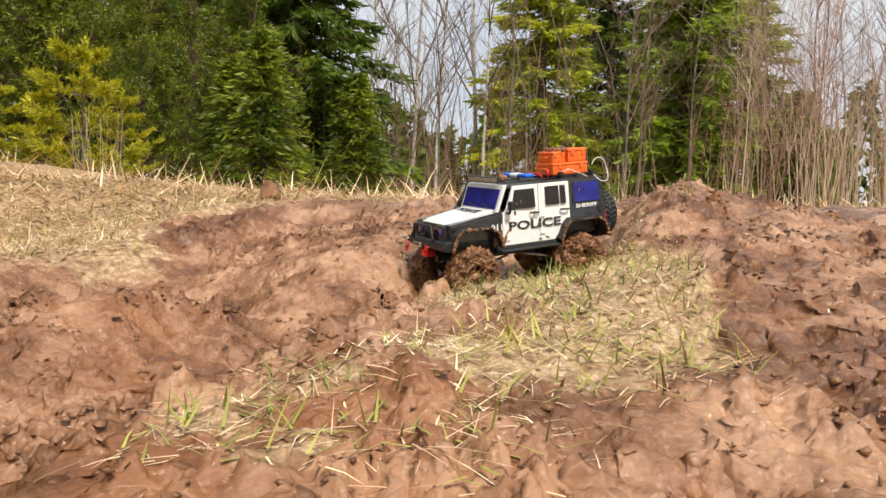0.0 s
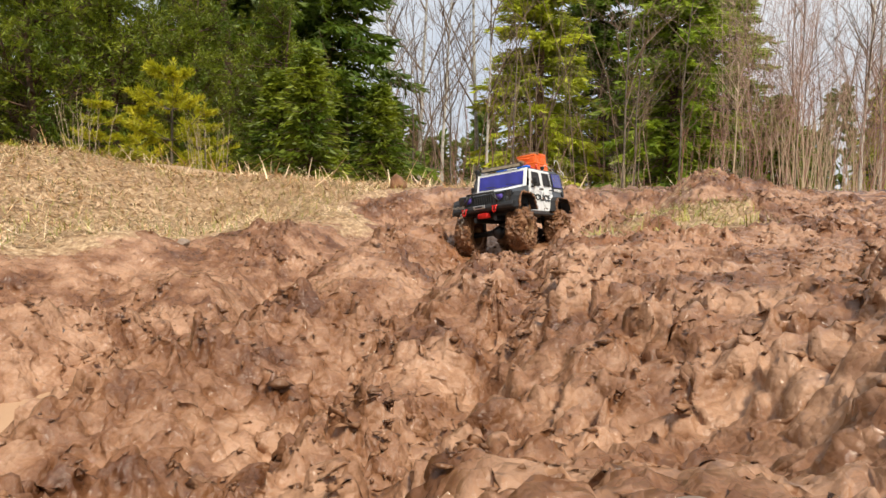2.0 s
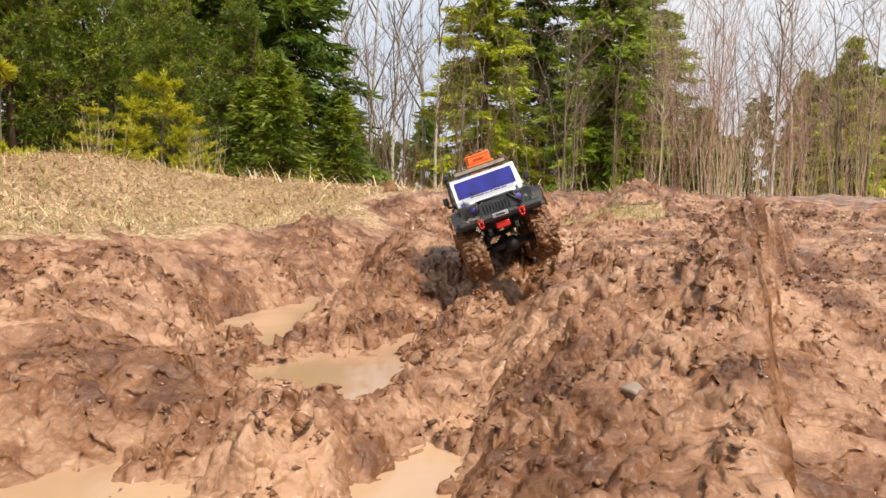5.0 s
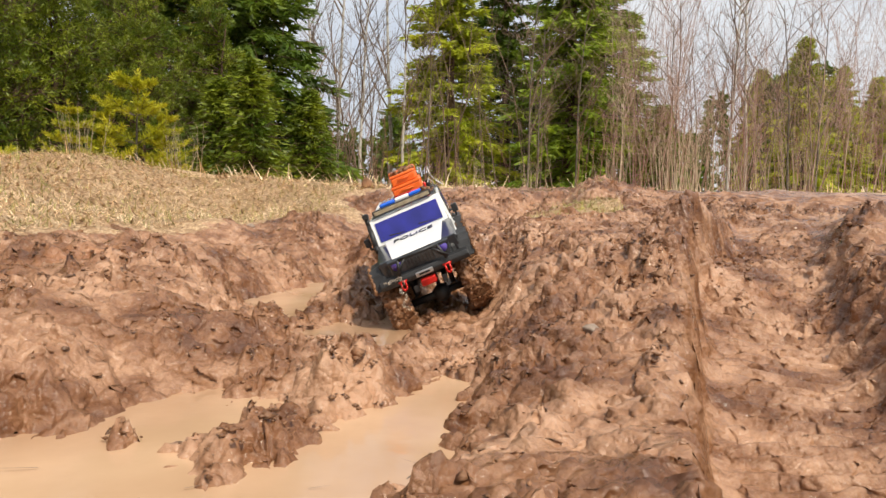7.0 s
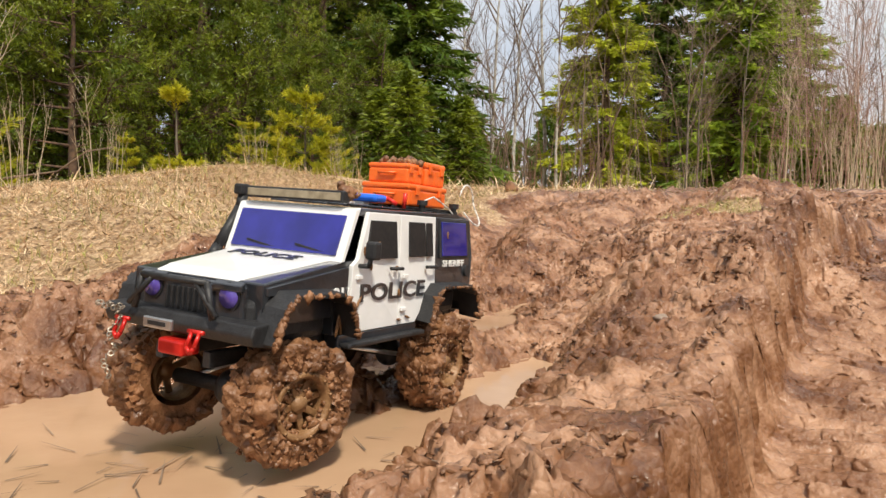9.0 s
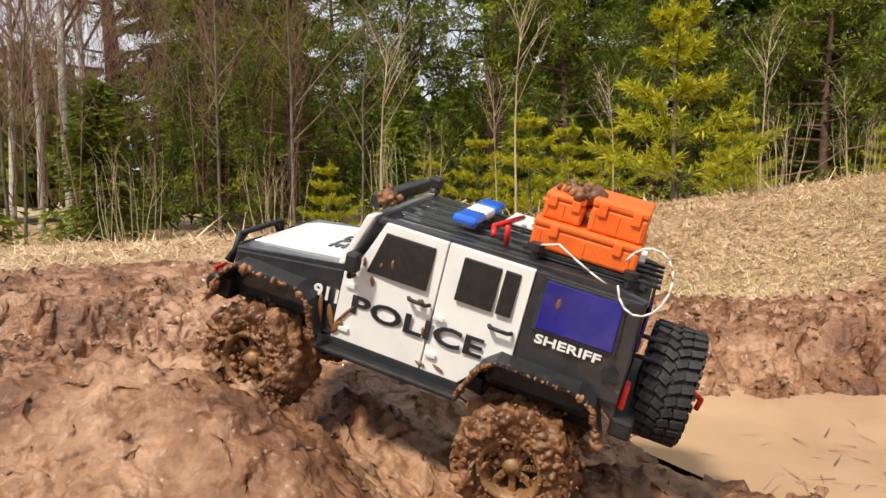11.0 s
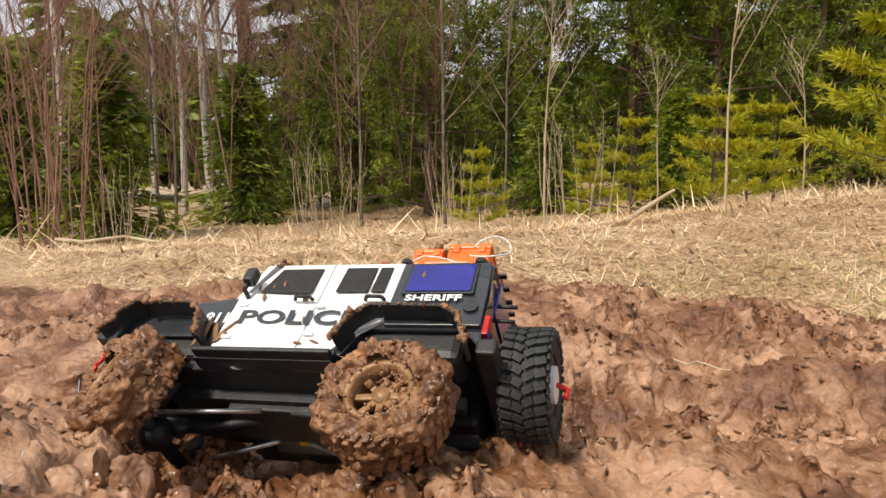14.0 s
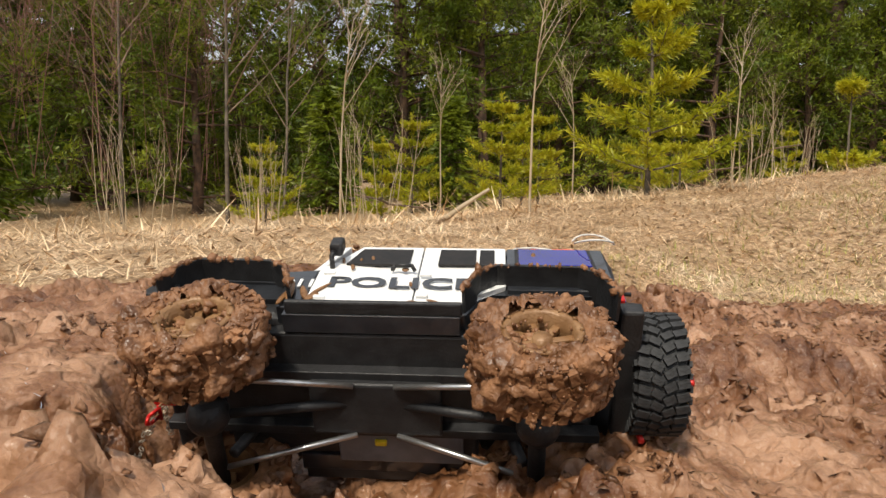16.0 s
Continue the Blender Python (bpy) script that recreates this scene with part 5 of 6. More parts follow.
def build_car():
    car = new("model_car")
    W = 0.092
    # body shell
    prism_part("body", [(0.205, 0.135), (0.208, 0.150), (0.08, 0.150), (0.08, 0.125), (-0.088, 0.125), (-0.105, 0.165), (-0.215, 0.165), (-0.238, 0.140), (-0.238, 0.212), (-0.234, 0.268, 1), (-0.128, 0.270, 1), (-0.126, 0.212), (0.075, 0.210), (0.208, 0.190)], -W, W, PAINT_BLACK, car, 0.002, -0.086, 0.086, "glossy black body shell")
    prism_part("roof", [(0.052, 0.262), (0.046, 0.272), (-0.20, 0.2745), (-0.236, 0.270), (-0.236, 0.262)], -0.086, 0.086, PAINT_BLACK, car, 0.003, label="flat black roof")
    for k in range(5):
        box_part("roof_rib", (-0.09, -0.06 + 0.03 * k, 0.2755), (0.25, 0.006, 0.002), PAINT_BLACK, car, 0.0008)
    # hood
    bm = bmesh.new()
    bm_prism(bm, [(0.078, 0.205), (0.205, 0.184), (0.209, 0.190), (0.19, 0.196), (0.076, 0.2145)], -0.074, 0.074, None, None, 0.003)
    for v in bm.verts:
        if v.co.x > 0.15:
            v.co.y *= 0.82
    hood = part("hood", bm, PAINT_WHITE, car, "white bonnet with black lettering")
    lettering("lettering", "POLICE", 0.098, 0.020, Matrix.Translation((0.118, -0.049, 0.2085)) @ Matrix.Rotation(radians(8.5), 4, "Y") @ Matrix.Rotation(radians(90), 4, "Z"), PAINT_BLACK, hood)
    # windscreen and frame
    prism_part("windscreen_frame", [(0.076, 0.208), (0.083, 0.208), (0.060, 0.270), (0.050, 0.272)], -0.09, 0.09, PAINT_WHITE, car, 0.0015, label="white windscreen surround")
    ang = math.atan2(0.018, 0.048)
    box_part("windscreen", (0.0725, 0, 0.2385), (0.003, 0.160, 0.049), BLUE_FILM, car, 0.0, Matrix.Rotation(-ang, 4, "Y"), "dark blue tinted windscreen")
    for y in (-0.03, 0.045):
        box_part("wiper", (0.0805, y, 0.2205), (0.002, 0.05, 0.0022), PLASTIC, car, 0.0, Matrix.Rotation(radians(-9), 4, "X"))
    # sides
    for s in (1, -1):
        def side(name, pts, y, mat, th=0.004, label="", parent=car, bevel=0.0009):
            # outlines lean inwards above the belt line
            bm = bmesh.new()
            bm_prism(bm, pts, s * (y - th), s * y, None, None, bevel)
            for v in bm.verts:
                if v.co.z > 0.212:
                    v.co.y -= s * (v.co.z - 0.212) * 0.11
            return part(name, bm, mat, parent, label)
        d1 = side("door", [(0.072, 0.128), (-0.034, 0.128), (-0.034, 0.268), (0.036, 0.268), (0.058, 0.212), (0.070, 0.206)], 0.098, PAINT_WHITE, 0.006, "white front door")
        d2 = side("door", [(-0.0355, 0.128), (-0.078, 0.128), (-0.100, 0.155), (-0.126, 0.172), (-0.126, 0.268), (-0.0355, 0.268)], 0.098, PAINT_WHITE, 0.006, "white rear door")
        side("window", [(0.045, 0.213), (-0.023, 0.213), (-0.023, 0.2585), (0.033, 0.2585)], 0.0995, DARK_GLASS, 0.003, "dark mesh side window", d1)
        side("window", [(-0.054, 0.2145), (-0.094, 0.2145), (-0.094, 0.2595), (-0.054, 0.2595)], 0.0995, DARK_GLASS, 0.003, "dark mesh side window", d2)
        side("window", [(-0.098, 0.2145), (-0.114, 0.2145), (-0.114, 0.2595), (-0.098, 0.2595)], 0.0995, DARK_GLASS, 0.003, "narrow dark quarter window", d2)
        q = side("rear_panel", [(-0.1275, 0.165), (-0.236, 0.165), (-0.236, 0.212), (-0.232, 0.268), (-0.1275, 0.268)], 0.0975, PAINT_BLACK, 0.006, "black rear side panel")
        side("window_frame", [(-0.136, 0.2115), (-0.221, 0.2115), (-0.219, 0.2655), (-0.136, 0.2655)], 0.0985, PLASTIC, 0.003, "", q)
        side("window", [(-0.140, 0.2145), (-0.217, 0.2145), (-0.215, 0.2625), (-0.140, 0.2625)], 0.1, BLUE_FILM, 0.003, "dark blue rear side window", q)
        side("sill", [(0.088, 0.112), (-0.083, 0.112), (-0.083, 0.127), (0.088, 0.127)], 0.097, PAINT_BLACK, 0.02, "black sill")
        box_part("rock_slider", (0.0, s * 0.104, 0.116), (0.17, 0.014, 0.006), PLASTIC, car, 0.002)
        side("front_wing", [(0.0735, 0.128), (0.098, 0.128), (0.100, 0.176), (0.205, 0.178), (0.205, 0.186), (0.0735, 0.204)], 0.0955, PAINT_BLACK, 0.02, "black front wing")
        # hinges, handles
        for x, z in ((0.064, 0.192), (0.064, 0.142), (-0.0375, 0.190), (-0.0375, 0.148)):
            box_part("hinge", (x - 0.006, s * 0.0995, z), (0.012, 0.003, 0.005), PAINT_WHITE, d1 if x > 0 else d2, 0.0008)
        for x, dd in ((-0.018, d1), (-0.107, d2)):
            tube_part("handle", [(x + 0.011, s * 0.0985, 0.2005), (x + 0.008, s * 0.1045, 0.201), (x - 0.010, s * 0.1045, 0.2005), (x - 0.013, s * 0.0985, 0.200)], 0.0022, PLASTIC, dd)
        # mirror
        mir = box_part("mirror", (0.055, s * 0.114, 0.224), (0.014, 0.015, 0.021), PLASTIC, car, 0.003)
        tube_part("mirror_arm", [(0.058, s * 0.097, 0.205), (0.058, s * 0.111, 0.206), (0.057, s * 0.113, 0.215)], 0.0028, PLASTIC, mir)
        # flares
        for x0, top, w0 in ((0.150, 0.184, 0.068), (-0.158, 0.179, 0.074)):
            pts = [(-w0, -0.052), (-w0 * 0.80, -0.014), (-w0 * 0.55, -0.002), (w0 * 0.58, 0.0), (w0 * 0.80, -0.014), (w0 * 1.0, -0.048)]
            outer = [(x0 + x, top + z) for x, z in pts]
            inner = [(x0 + x * 0.955, top + z * 0.97 - 0.004) for x, z in pts][::-1]
            bm = bmesh.new()
            n = len(outer)
            ring = outer + inner
            va = [bm.verts.new((x, s * 0.088, z)) for x, z in ring]
            vb = [bm.verts.new((x, s * 0.121, z - 0.003)) for x, z in ring]
            m2 = len(ring)
            for k in range(n - 1):
                bm.faces.new((va[k], va[k + 1], vb[k + 1], vb[k]))
                bm.faces.new((va[m2 - 1 - k], va[m2 - 2 - k], vb[m2 - 2 - k], vb[m2 - 1 - k]))
                bm.faces.new((vb[k], vb[k + 1], vb[m2 - 2 - k], vb[m2 - 1 - k]))
            bm.faces.new((va[0], vb[0], vb[m2 - 1], va[m2 - 1]))
            bm.faces.new((va[n - 1], vb[n - 1], vb[n], va[n]))
            bmesh.ops.recalc_face_normals(bm, faces=bm.faces[:])
            fl = part("wheel_arch", bm, PLASTIC, car, "black wheel-arch flare edged with mud")

            def rim_spot(rng, n2, outer=outer, s=s):
                k = rng.integers(0, len(outer) - 1, n2)
                k = np.where(rng.random(n2) < 0.6, np.where(rng.random(n2) < 0.5, 0, len(outer) - 2), k)
                u = rng.random(n2)
                o = np.array(outer)
                pz = o[k] + (o[k + 1] - o[k]) * u[:, None]
                return np.stack([pz[:, 0], s * (0.119 + 0.003 * rng.random(n2)), pz[:, 1] - 0.005], -1)
            mud_lumps("mud_edge", 260, rim_spot, 0.0017, fl, 5 + int(100 * (x0 + 1)))
        # rear lamps and filler cap
        box_part("tail_lamp", (-0.240, s * 0.084, 0.172), (0.006, 0.015, 0.026), RED, car, 0.001, label="red and violet tail lamp")
        box_part("tail_lamp_lens", (-0.2405, s * 0.084, 0.164), (0.0065, 0.013, 0.009), LENS_PURPLE, car, 0.001)
        bm = bmesh.new()
        bm_tube(bm, (-0.221, s * 0.095, 0.192), (-0.221, s * 0.0995, 0.192), 0.0085, n=16)
        part("filler_cap", bm, PLASTIC, car)
        # lettering
        flip = Matrix.Rotation(radians(90), 4, "X") if s < 0 else Matrix.Rotation(radians(180), 4, "Z") @ Matrix.Rotation(radians(90), 4, "X")
        def lay(x_front, x_rear, z, y):
            return Matrix.Translation((x_front if s > 0 else x_rear, s * y, z)) @ flip
        lettering("lettering", "POLICE", 0.150, 0.0215, lay(0.054, -0.096, 0.1625, 0.0984), PAINT_BLACK, car, 0.022)
        lettering("lettering", "SHERIFF", 0.066, 0.0095, lay(-0.143, -0.209, 0.1995, 0.0979), PAINT_WHITE, car, 0.024)
        lettering("lettering", "911", 0.030, 0.016, lay(0.102, 0.072, 0.1655, 0.0962), PAINT_WHITE, car, 0.022)
        # splashes
        rng = np.random.default_rng(40 + s)
        for x, z, ln, w, tilt in ((0.089, 0.150, 0.045, 0.0055, 5), (0.094, 0.140, 0.03, 0.005, -10), (0.075, 0.150, 0.03, 0.006, 20), (0.066, 0.142, 0.022, 0.007, -30), (0.060, 0.158, 0.03, 0.003, -35), (0.036, 0.205, 0.012, 0.004, 15), (0.018, 0.229, 0.010, 0.0035, 10), (0.030, 0.224, 0.006, 0.003, 0), (-0.156, 0.243, 0.013, 0.0045, 0), (-0.021, 0.2005, 0.008, 0.006, 90), (-0.035, 0.135, 0.012, 0.003, 80), (-0.055, 0.137, 0.014, 0.0025, 70), (-0.03, 0.170, 0.010, 0.003, 10), (0.049, 0.222, 0.012, 0.003, 10)):
            bm = bmesh.new()
            r = bmesh.ops.create_icosphere(bm, subdivisions=2, radius=1.0)
            for v in r["verts"]:
                v.co *= 1 + 0.25 * noise.noise(v.co * 2.3 + Vector((x * 300, z * 300, s)))
            off = 0.0995 - max(0, z - 0.212) * 0.11
            bmesh.ops.transform(bm, matrix=Matrix.Translation((x, s * off, z)) @ Matrix.Rotation(radians(tilt), 4, "Y") @ Matrix.Diagonal((w * 0.6, 0.0016, ln * 0.5, 1)), verts=r["verts"])
            part("mud_splash", bm, MUD_SPLASH, car, "dried splash of brown mud", True)
    # front
    bm = bmesh.new()
    bm_box(bm, (0.208, 0, 0.164), (0.012, 0.145, 0.046), None, 0.004)
    grille = part("grille", bm, PAINT_BLACK, car, "black slatted grille")
    for k in range(9):
        box_part("slat", (0.2155, -0.032 + 0.008 * k, 0.162), (0.004, 0.003, 0.030), PLASTIC, grille, 0.0008)
    for s in (1, -1):
        bm = bmesh.new()
        bm_tube(bm, (0.210, s * 0.055, 0.174), (0.2175, s * 0.055, 0.174), 0.0125, 0.0115, 20)
        hl = part("headlamp", bm, LENS_PURPLE, car, "round violet-tinted headlamp", True)
        bm = bmesh.new()
        bm_tube(bm, (0.208, s * 0.055, 0.174), (0.2155, s * 0.055, 0.174), 0.015, 0.0145, 20)
        part("bezel", bm, PLASTIC, hl)
        prism_part("brow", [(0.212, 0.180), (0.2185, 0.180), (0.2185, 0.186), (0.212, 0.190)], s * 0.035, s * 0.073, PAINT_BLACK, car, 0.001)
    # bumper with hoop
    bm = bmesh.new()
    bm_prism(bm, [(0.218, 0.128), (0.246, 0.132), (0.250, 0.142), (0.246, 0.152), (0.218, 0.154)], -0.105, 0.105, None, None, 0.002)
    for v in bm.verts:
        if abs(v.co.y) > 0.09:
            v.co.x -= 0.016
    bumper = part("front_bumper", bm, PLASTIC, car, "wide black steel bumper")
    tube_part("hoop", [(0.236, 0.056, 0.152), (0.236, 0.046, 0.187), (0.236, -0.046, 0.187), (0.236, -0.056, 0.152)], 0.0035, PLASTIC, bumper)
    for s in (1, -1):
        tube_part("brace", [(0.236, s * 0.030, 0.187), (0.238, s * 0.062, 0.156)], 0.003, PLASTIC, bumper)
        bm = bmesh.new()
        for a, b in (((0.252, s * 0.047, 0.142), (0.258, s * 0.047, 0.128)), ((0.252, s * 0.057, 0.142), (0.258, s * 0.057, 0.128)), ((0.258, s * 0.047, 0.128), (0.258, s * 0.052, 0.122)), ((0.258, s * 0.052, 0.122), (0.258, s * 0.057, 0.128)), ((0.252, s * 0.042, 0.142), (0.252, s * 0.062, 0.142))):
            bm_tube(bm, a, b, 0.0022, n=8)
        part("shackle", bm, RED, bumper, "red tow shackle", True)
    bm = bmesh.new()
    bm_prism(bm, [(0.250, 0.138), (0.254, 0.138), (0.254, 0.149), (0.250, 0.149)], -0.020, 0.020, None, None, 0.0015)
    fl = part("fairlead", bm, STEEL, bumper, "bright steel winch fairlead")
    box_part("slot", (0.2545, 0, 0.1435), (0.001, 0.024, 0.004), PLASTIC, fl, 0.0)
    box_part("skid_plate", (0.225, 0, 0.118), (0.025, 0.035, 0.016), RED, car, 0.003, label="red skid plate")
    # chain on the far shackle
    bm = bmesh.new()
    rng = random.Random(4)
    pts = [(0.257, -0.054 - 0.001 * k + 0.006 * math.sin(k), 0.148 - 0.0048 * k) for k in range(15)] + [(0.252, -0.054 - 0.0042 * k, 0.152 + 0.002 * math.sin(k * 1.7)) for k in range(10)]
    for k, p in enumerate(pts):
        r = bmesh.ops.create_circle(bm, segments=8, radius=0.0028)
        bmesh.ops.transform(bm, matrix=Matrix.Translation(p) @ Matrix.Rotation(rng.uniform(0, 3), 4, "Z") @ Matrix.Rotation(rng.uniform(0.5, 2.5), 4, "X"), verts=r["verts"])
        ed = list({e for v in r["verts"] for e in v.link_edges})
        for e in ed:
            bm_tube(bm, e.verts[0].co.copy(), e.verts[1].co.copy(), 0.0008, n=4, cap=False)
        bmesh.ops.delete(bm, geom=r["verts"], context="VERTS")
    part("chain", bm, CHAIN, car, "thin dangling tow chain")
    # snorkel
    tube_part("snorkel", [(0.10, -0.093, 0.20), (0.088, -0.096, 0.212), (0.056, -0.094, 0.262), (0.052, -0.094, 0.278)], 0.0065, PLASTIC, car, label="black intake snorkel")
    box_part("snorkel_head", (0.054, -0.094, 0.285), (0.018, 0.014, 0.014), PLASTIC, car, 0.003)
    # roof load
    bar = box_part("light_bar", (0.060, 0, 0.283), (0.014, 0.150, 0.014), PLASTIC, car, 0.002, label="black LED light bar clogged with mud")
    box_part("lens", (0.0675, 0, 0.283), (0.002, 0.142, 0.009), material("dusty_lens", (0.22, 0.18, 0.12), 0.3, 0, (0.4, 0.34, 0.24), 70), bar, 0.0005)
    beacon = box_part("beacon_bar", (-0.035, 0, 0.2865), (0.026, 0.038, 0.010), LAMP_WHITE, car, 0.004, label="police light bar, white middle and blue ends")
    for s in (1, -1):
        box_part("blue_lamp", (-0.035, s * 0.040, 0.2865), (0.028, 0.042, 0.0105), LAMP_BLUE, beacon, 0.0045)
        box_part("foot", (-0.035, s * 0.030, 0.2785), (0.014, 0.014, 0.008), LAMP_WHITE, beacon, 0.001)
    bm = bmesh.new()
    for y in (-0.03, -0.008, 0.014, 0.036, 0.058):
        bm_box(bm, (-0.172, y, 0.279), (0.14, 0.006, 0.003))
    for x in (-0.12, -0.17, -0.225):
        bm_box(bm, (x, 0.014, 0.2768), (0.006, 0.115, 0.0035))
    part("roof_rack", bm, PLASTIC, car, "black slatted roof rack")
    for x in (-0.118, -0.212):
        bm = bmesh.new()
        bm_tube(bm, (x, 0.073, 0.274), (x, 0.073, 0.283), 0.0045, n=12)
        bm_tube(bm, (x, 0.073, 0.283), (x, 0.073, 0.290), 0.0075, n=14)
        part("knob", bm, PLASTIC, car)

    def case(c, s, label):
        o = bmesh.new()
        bm_box(o, (c[0], c[1], c[2] - 0.12 * s[2]), (s[0], s[1], s[2] * 0.74), None, 0.003)
        body = part("case", o, ORANGE, car, label)
        box_part("case_lid", (c[0], c[1], c[2] + 0.37 * s[2]), (s[0] * 1.02, s[1] * 1.03, s[2] * 0.26), ORANGE, body, 0.0028)
        for k in (-0.3, 0.3):
            box_part("latch", (c[0] + k * s[0], c[1] + 0.515 * s[1], c[2] + 0.2 * s[2]), (0.009, 0.003, s[2] * 0.4), ORANGE, body, 0.001)
        for k in (-0.42, 0.0, 0.42):
            box_part("rib", (c[0] + k * s[0], c[1] + 0.5 * s[1], c[2] - 0.15 * s[2]), (0.003, 0.0012, s[2] * 0.6), ORANGE, body, 0.0008)
        tube_part("case_handle", [(c[0] + 0.5 * s[0], c[1] - 0.2 * s[1], c[2]), (c[0] + 0.5 * s[0] + 0.004, c[1] - 0.2 * s[1], c[2]), (c[0] + 0.5 * s[0] + 0.004, c[1] + 0.2 * s[1], c[2]), (c[0] + 0.5 * s[0], c[1] + 0.2 * s[1], c[2])], 0.0018, ORANGE, body)
        return body
    case((-0.160, 0.018, 0.2965), (0.108, 0.078, 0.031), "long bright orange plastic case")
    case((-0.130, 0.018, 0.326), (0.040, 0.066, 0.028), "small bright orange plastic case with mud on top")
    case((-0.185, 0.018, 0.329), (0.056, 0.070, 0.034), "square bright orange plastic case")
    mud_lumps("mud_lump", 60, lambda r, n: np.array([-0.138, 0.018, 0.343]) + r.normal(0, 1, (n, 3)) * np.array([0.010, 0.014, 0.0025]), 0.0035, car, 61, label="dark mud stuck on the cases")
    mud_lumps("mud_lump", 45, lambda r, n: np.array([0.050, 0.066, 0.287]) + r.normal(0, 1, (n, 3)) * np.array([0.005, 0.008, 0.003]), 0.0032, car, 62, label="mud stuck on the light bar")
    # rescue boards and red hi-lift jack on the far side of the roof
    bm = bmesh.new()
    for k in range(5):
        bm_box(bm, (-0.14, -0.072 + 0.012 * k, 0.280), (0.16, 0.008, 0.003), None, 0.0008)
    part("recovery_board", bm, LAMP_WHITE, car, "pale slatted recovery board on the roof")
    tube_part("jack", [(-0.08, -0.02, 0.290), (-0.065, 0.05, 0.288), (-0.07, 0.062, 0.281)], 0.003, RED, car, label="red jack")
    tube_part("jack_handle", [(-0.085, 0.064, 0.277), (-0.083, 0.066, 0.297)], 0.003, RED, car)
    cable = [(-0.118, 0.073, 0.288)] + [(-0.13 - 0.09 * u, 0.075 + 0.010 * math.sin(3 * u), 0.300 - 0.038 * u) for u in (0.1, 0.3, 0.5, 0.7, 0.9, 1.0)]
    tube_part("cable", cable, 0.0011, CABLE, car, 6, "thin white tow cable")
    loop = [(-0.226 + 0.024 * math.cos(a), 0.086 - 0.022 * math.sin(a) * (a > 3), 0.290 + 0.030 * math.sin(a)) for a in np.linspace(0.4, 5.9, 16)]
    tube_part("cable_loop", loop, 0.0011, CABLE, car, 6)
    # rear
    box_part("rear_window", (-0.2385, 0, 0.236), (0.003, 0.13, 0.05), BLUE_FILM, car, 0.001, label="dark blue rear window")
    box_part("rear_bumper", (-0.246, 0, 0.140), (0.022, 0.19, 0.020), PLASTIC, car, 0.003)
    spots, shapes = [], {}
    spare = part("spare_wheel", tyre_mesh(30, spots), RUBBER, car, "clean black spare tyre on the tailgate")
    for kind, ln, rot in spots:
        if (kind, ln) not in shapes:
            bm = bmesh.new()
            bm_box(bm, (0, 0, 0), (0.0062, ln, 0.0078) if ln else (0.010, 0.003, 0.006))
            lug = part(kind, bm, RUBBER, spare)
            shapes[kind, ln] = lug.data
        else:
            lug = new(kind, shapes[kind, ln])
            lug.parent = spare
        lug.matrix_basis = rot
    spare.matrix_basis = Matrix.Translation((-0.278, 0.0, 0.166)) @ Matrix.Rotation(radians(90), 4, "Z")
    bm = bmesh.new()
    bm_tube(bm, (-0.300, 0, 0.166), (-0.305, 0, 0.166), 0.021, n=20)
    part("hub_disc", bm, LAMP_WHITE, car)
    bm = bmesh.new()
    bm_tube(bm, (-0.25, 0, 0.166), (-0.30, 0, 0.166), 0.033, n=20)
    part("spare_rim", bm, PLASTIC, car)
    for y, z in ((0.02, 0.110), (-0.045, 0.112)):
        tube_part("rear_shackle", [(-0.262, y, z + 0.02), (-0.264, y, z)], 0.0035, RED, car)
    tube_part("tail_hook", [(-0.306, 0.0, 0.166), (-0.318, 0.0, 0.160), (-0.316, 0.0, 0.148)], 0.003, RED, car)
    for z in (0.228, 0.206):
        tube_part("tailgate_hinge", [(-0.238, 0.06, z), (-0.262, 0.058, z)], 0.0024, PLASTIC, car)
    # chassis
    for s in (1, -1):
        box_part("frame_rail", (0.0, s * 0.034, 0.108), (0.44, 0.010, 0.016), PLASTIC, car, 0.001)
        tube_part("link", [(-0.020, s * 0.030, 0.092), (-0.150, s * 0.055, 0.066)], 0.003, STEEL, car)
        tube_part("link", [(0.020, s * 0.030, 0.092), (0.150, s * 0.055, 0.066)], 0.003, STEEL, car)
        box_part("inner_arch", (0.152, s * 0.060, 0.150), (0.118, 0.050, 0.05), PLASTIC, car, 0.01)
        box_part("inner_arch", (-0.158, s * 0.060, 0.150), (0.118, 0.050, 0.04), PLASTIC, car, 0.01)
        for x in (0.1565, -0.1565):
            tube_part("damper", [(x * 0.92, s * 0.045, 0.075), (x * 0.80, s * 0.048, 0.150)], 0.006, PLASTIC, car)
    box_part("belly_plate", (0.0, 0, 0.098), (0.13, 0.062, 0.012), PLASTIC, car, 0.003)
    box_part("battery_tray", (0.03, 0, 0.122), (0.26, 0.15, 0.018), PLASTIC, car, 0.003)
    box_part("belly_panel", (-0.02, -0.055, 0.110), (0.13, 0.05, 0.006), material("grey_plate", (0.12, 0.13, 0.15), 0.35, 0.2, (0.2, 0.21, 0.23), 40), car, 0.002)
    box_part("battery_clip", (0.0, -0.052, 0.1055), (0.012, 0.006, 0.005), YELLOW, car, 0.001)
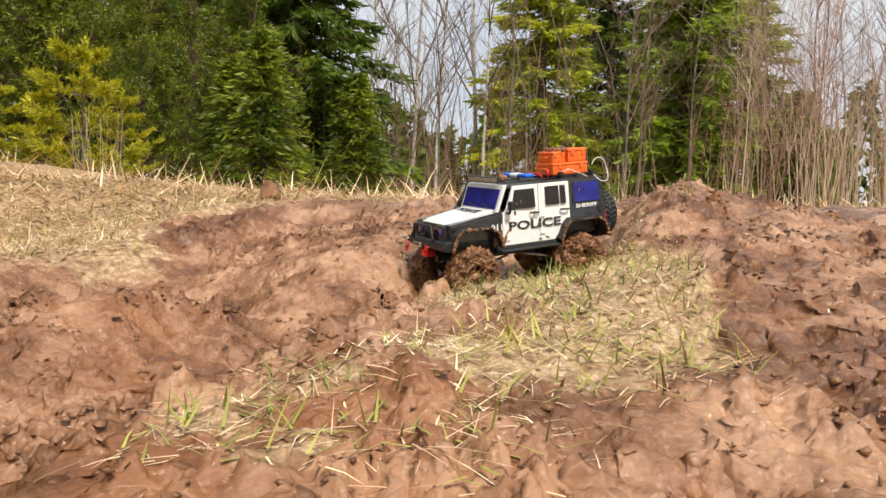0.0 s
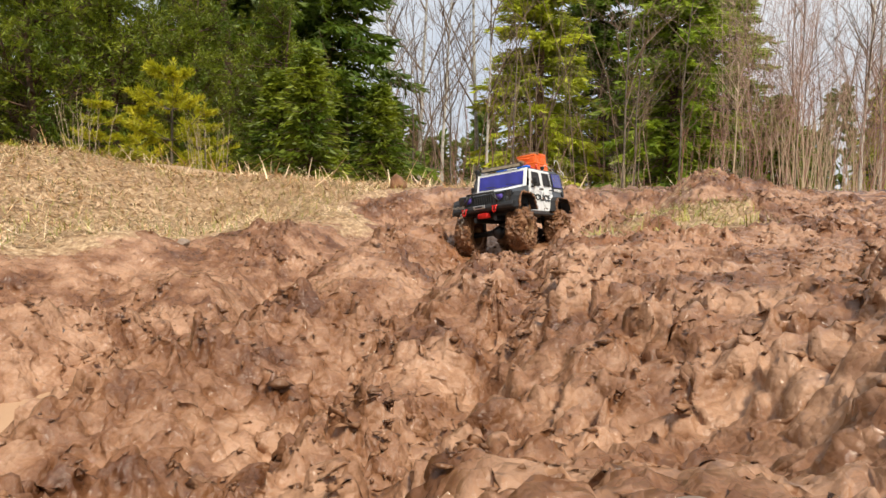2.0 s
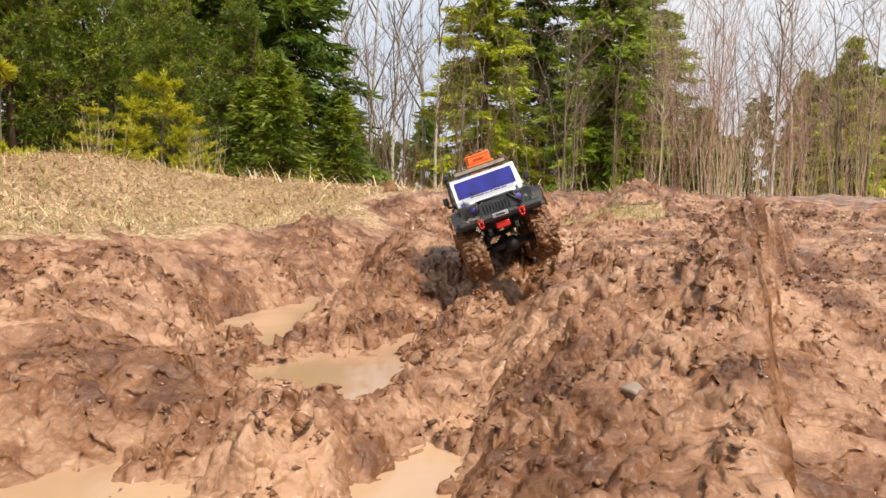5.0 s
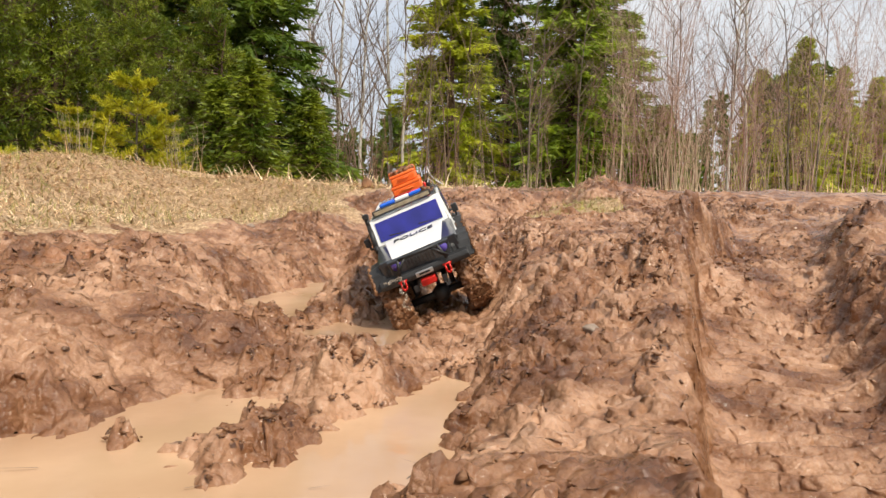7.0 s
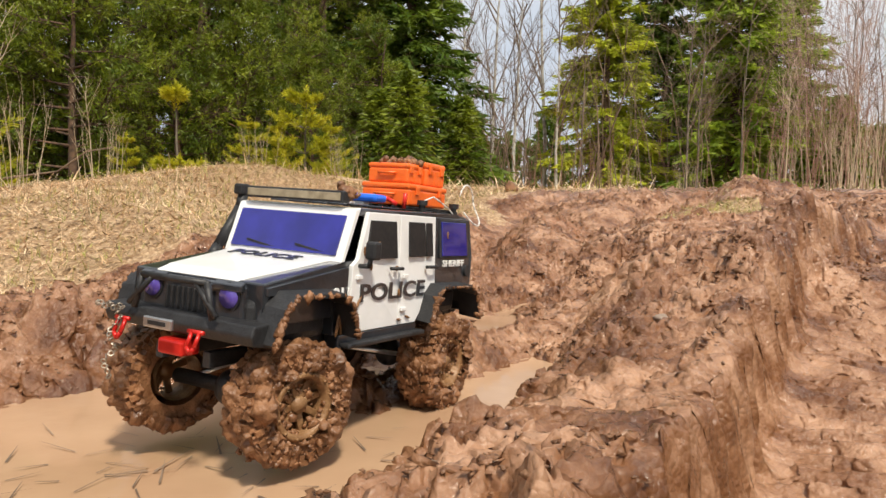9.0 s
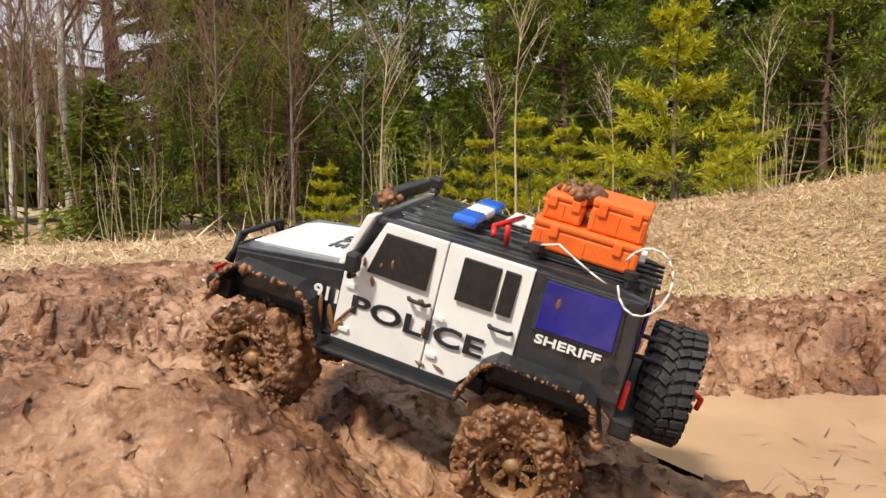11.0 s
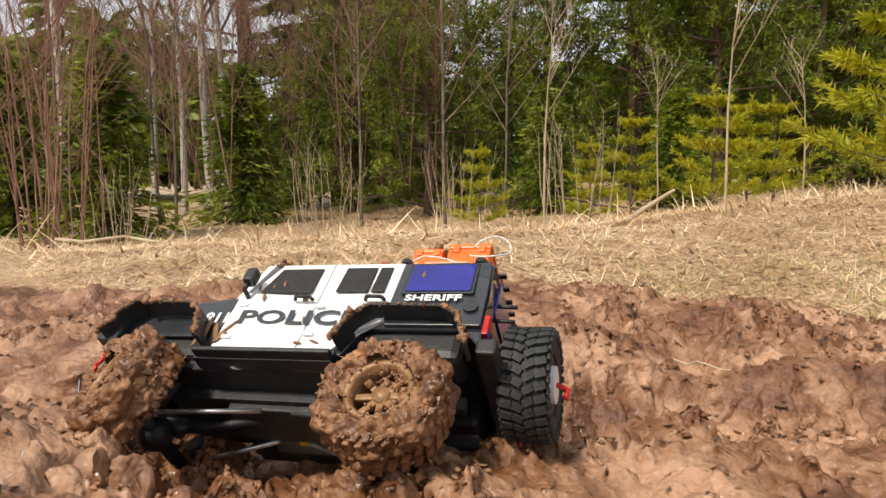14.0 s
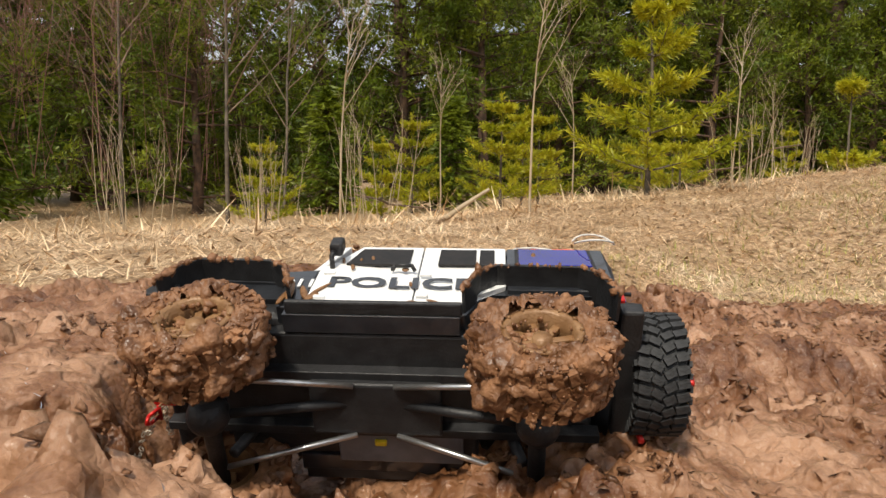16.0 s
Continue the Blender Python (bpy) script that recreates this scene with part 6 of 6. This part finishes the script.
    for x in (0.1565, -0.1565):
        bm = bmesh.new()
        bm_tube(bm, (x, -0.075, 0.065), (x, 0.075, 0.065), 0.0085, n=12)
        s2 = bmesh.ops.create_uvsphere(bm, u_segments=14, v_segments=8, radius=0.021)
        bmesh.ops.translate(bm, vec=(x, 0.012, 0.065), verts=s2["verts"])
        part("axle", bm, PLASTIC, car, "black axle with round differential", True)
        tube_part("drive_shaft", [(x * 0.9, 0.01, 0.070), (x * 0.15, 0.005, 0.098)], 0.005, PLASTIC, car)
    wheels = [wheel_at(car, x, s, 80 + k) for k, (x, s) in enumerate(((0.1565, 1), (0.1565, -1), (-0.1565, 1), (-0.1565, -1)))]
    tagged(car, "black and white radio-controlled model police off-roader, muddy wheels", "model car")
    return car, wheels


CAR, WHEELS = build_car()

# seconds, place, and turn about x, y and z
CAR_ROWS = [
    (0, 0.141, 2.242, 0.389, -3.2, 6.6, -150.0),
    (0.5, 0.088, 2.131, 0.404, -1.2, 6.9, -148.8),
    (1, -0.047, 1.948, 0.380, -3.3, 7.2, -142.0),
    (1.5, -0.198, 1.733, 0.346, 11.0, 6.2, -124.7),
    (2, -0.267, 1.674, 0.342, 8.8, -1.5, -117.9),
    (2.5, -0.308, 1.574, 0.328, 14.5, 0.7, -114.1),
    (3, -0.344, 1.378, 0.334, 9.7, 3.3, -102.7),
    (3.5, -0.360, 1.156, 0.325, 8.9, -0.8, -96.1),
    (4, -0.384, 0.982, 0.340, 10.7, -6.4, -95.5),
    (4.5, -0.401, 0.585, 0.337, 16.5, -6.4, -93.9),
    (7, -0.619, -0.217, 0.223, 23.7, 6.9, -93.3),
    (7.5, -0.635, -0.288, 0.219, 18.9, 8.2, -90.8),
    (8, -0.671, -0.562, 0.190, 6.2, 2.8, -96.2),
    (8.2, -0.729, -0.731, 0.192, -6.5, 1.7, -104.0),
    (10.3, -1.225, -2.007, 0.223, 5.1, -9.6, -118.9),
    (10.5, -1.248, -2.094, 0.242, -5.1, -12.5, -127.5),
    (11, -1.380, -2.146, 0.275, -7.8, -16.3, -135.1),
    (11.5, -1.616, -2.178, 0.271, -4.3, -7.2, -141.4),
    (12, -1.713, -2.576, 0.311, 7.6, -0.0, -119.2),
    (12.5, -1.730, -2.633, 0.312, 13.2, 0.5, -116.8),
    (13, -1.775, -2.721, 0.296, 17.7, 1.7, -123.2),
    (13.5, -1.805, -2.772, 0.292, 53.1, 2.5, -121.8),
    (14, -1.839, -2.794, 0.286, 54.0, 2.5, -126.6),
    (14.5, -1.865, -2.792, 0.310, 61.8, 0.5, -125.5),
    (15, -1.866, -2.799, 0.313, 63.8, 1.0, -133.5),
    (15.5, -1.855, -2.807, 0.323, 67.1, 1.2, -133.9),
    (16, -1.852, -2.809, 0.328, 68.8, 1.1, -134.4),
]
# seconds and steering angle in degrees, left positive
STEER = [(0, 4), (1, 8), (1.5, 2), (3, -6), (4.5, 6), (7, 4), (8, -8), (8.2, -16), (10.3, -8), (11, -6), (11.5, 4), (12.5, 4), (13, -24), (13.5, -30), (14.5, -32), (15, -6), (16, 0)]
# seconds and how far the wheels have rolled, in degrees
ROLL = [(0, 0), (1.5, 560), (2.5, 700), (4.5, 1550), (7, 2400), (8.2, 3050), (10.3, 4300), (11.5, 4900), (12.0, 5050), (12.5, 5180), (13.0, 5400), (13.5, 5560), (14.5, 5700), (15, 5760), (16, 5820)]


# seconds and how far the front axle is pushed up into the arches, in metres
AXLE_UP = [(0, 0.0), (10.3, 0.0), (11.5, 0.008), (12.5, 0.014), (14, 0.008), (15, 0.012), (16, 0.012)]


def between(rows, t):
    for (a, va), (b, vb) in zip(rows, rows[1:]):
        if t <= b:
            return va + (vb - va) * (t - a) / (b - a)
    return rows[-1][1]


def motions():
    walk(CAR, [(t, pose(x, y, z, rx, ry, rz)) for t, x, y, z, rx, ry, rz in CAR_ROWS])
    for k, wheel in enumerate(WHEELS):
        place = wheel.location.copy()
        rows = []
        for i in range(161):
            t = i / 10
            turn = Matrix.Rotation(radians(between(STEER, t)), 4, "Z") if k < 2 else Matrix.Identity(4)
            up = Matrix.Translation((0, 0, between(AXLE_UP, t) if k < 2 else 0))
            rows.append((t, Matrix.Translation(place) @ up @ turn @ Matrix.Rotation(radians(between(ROLL, t)), 4, "Y")))
        walk(wheel, rows)


motions()
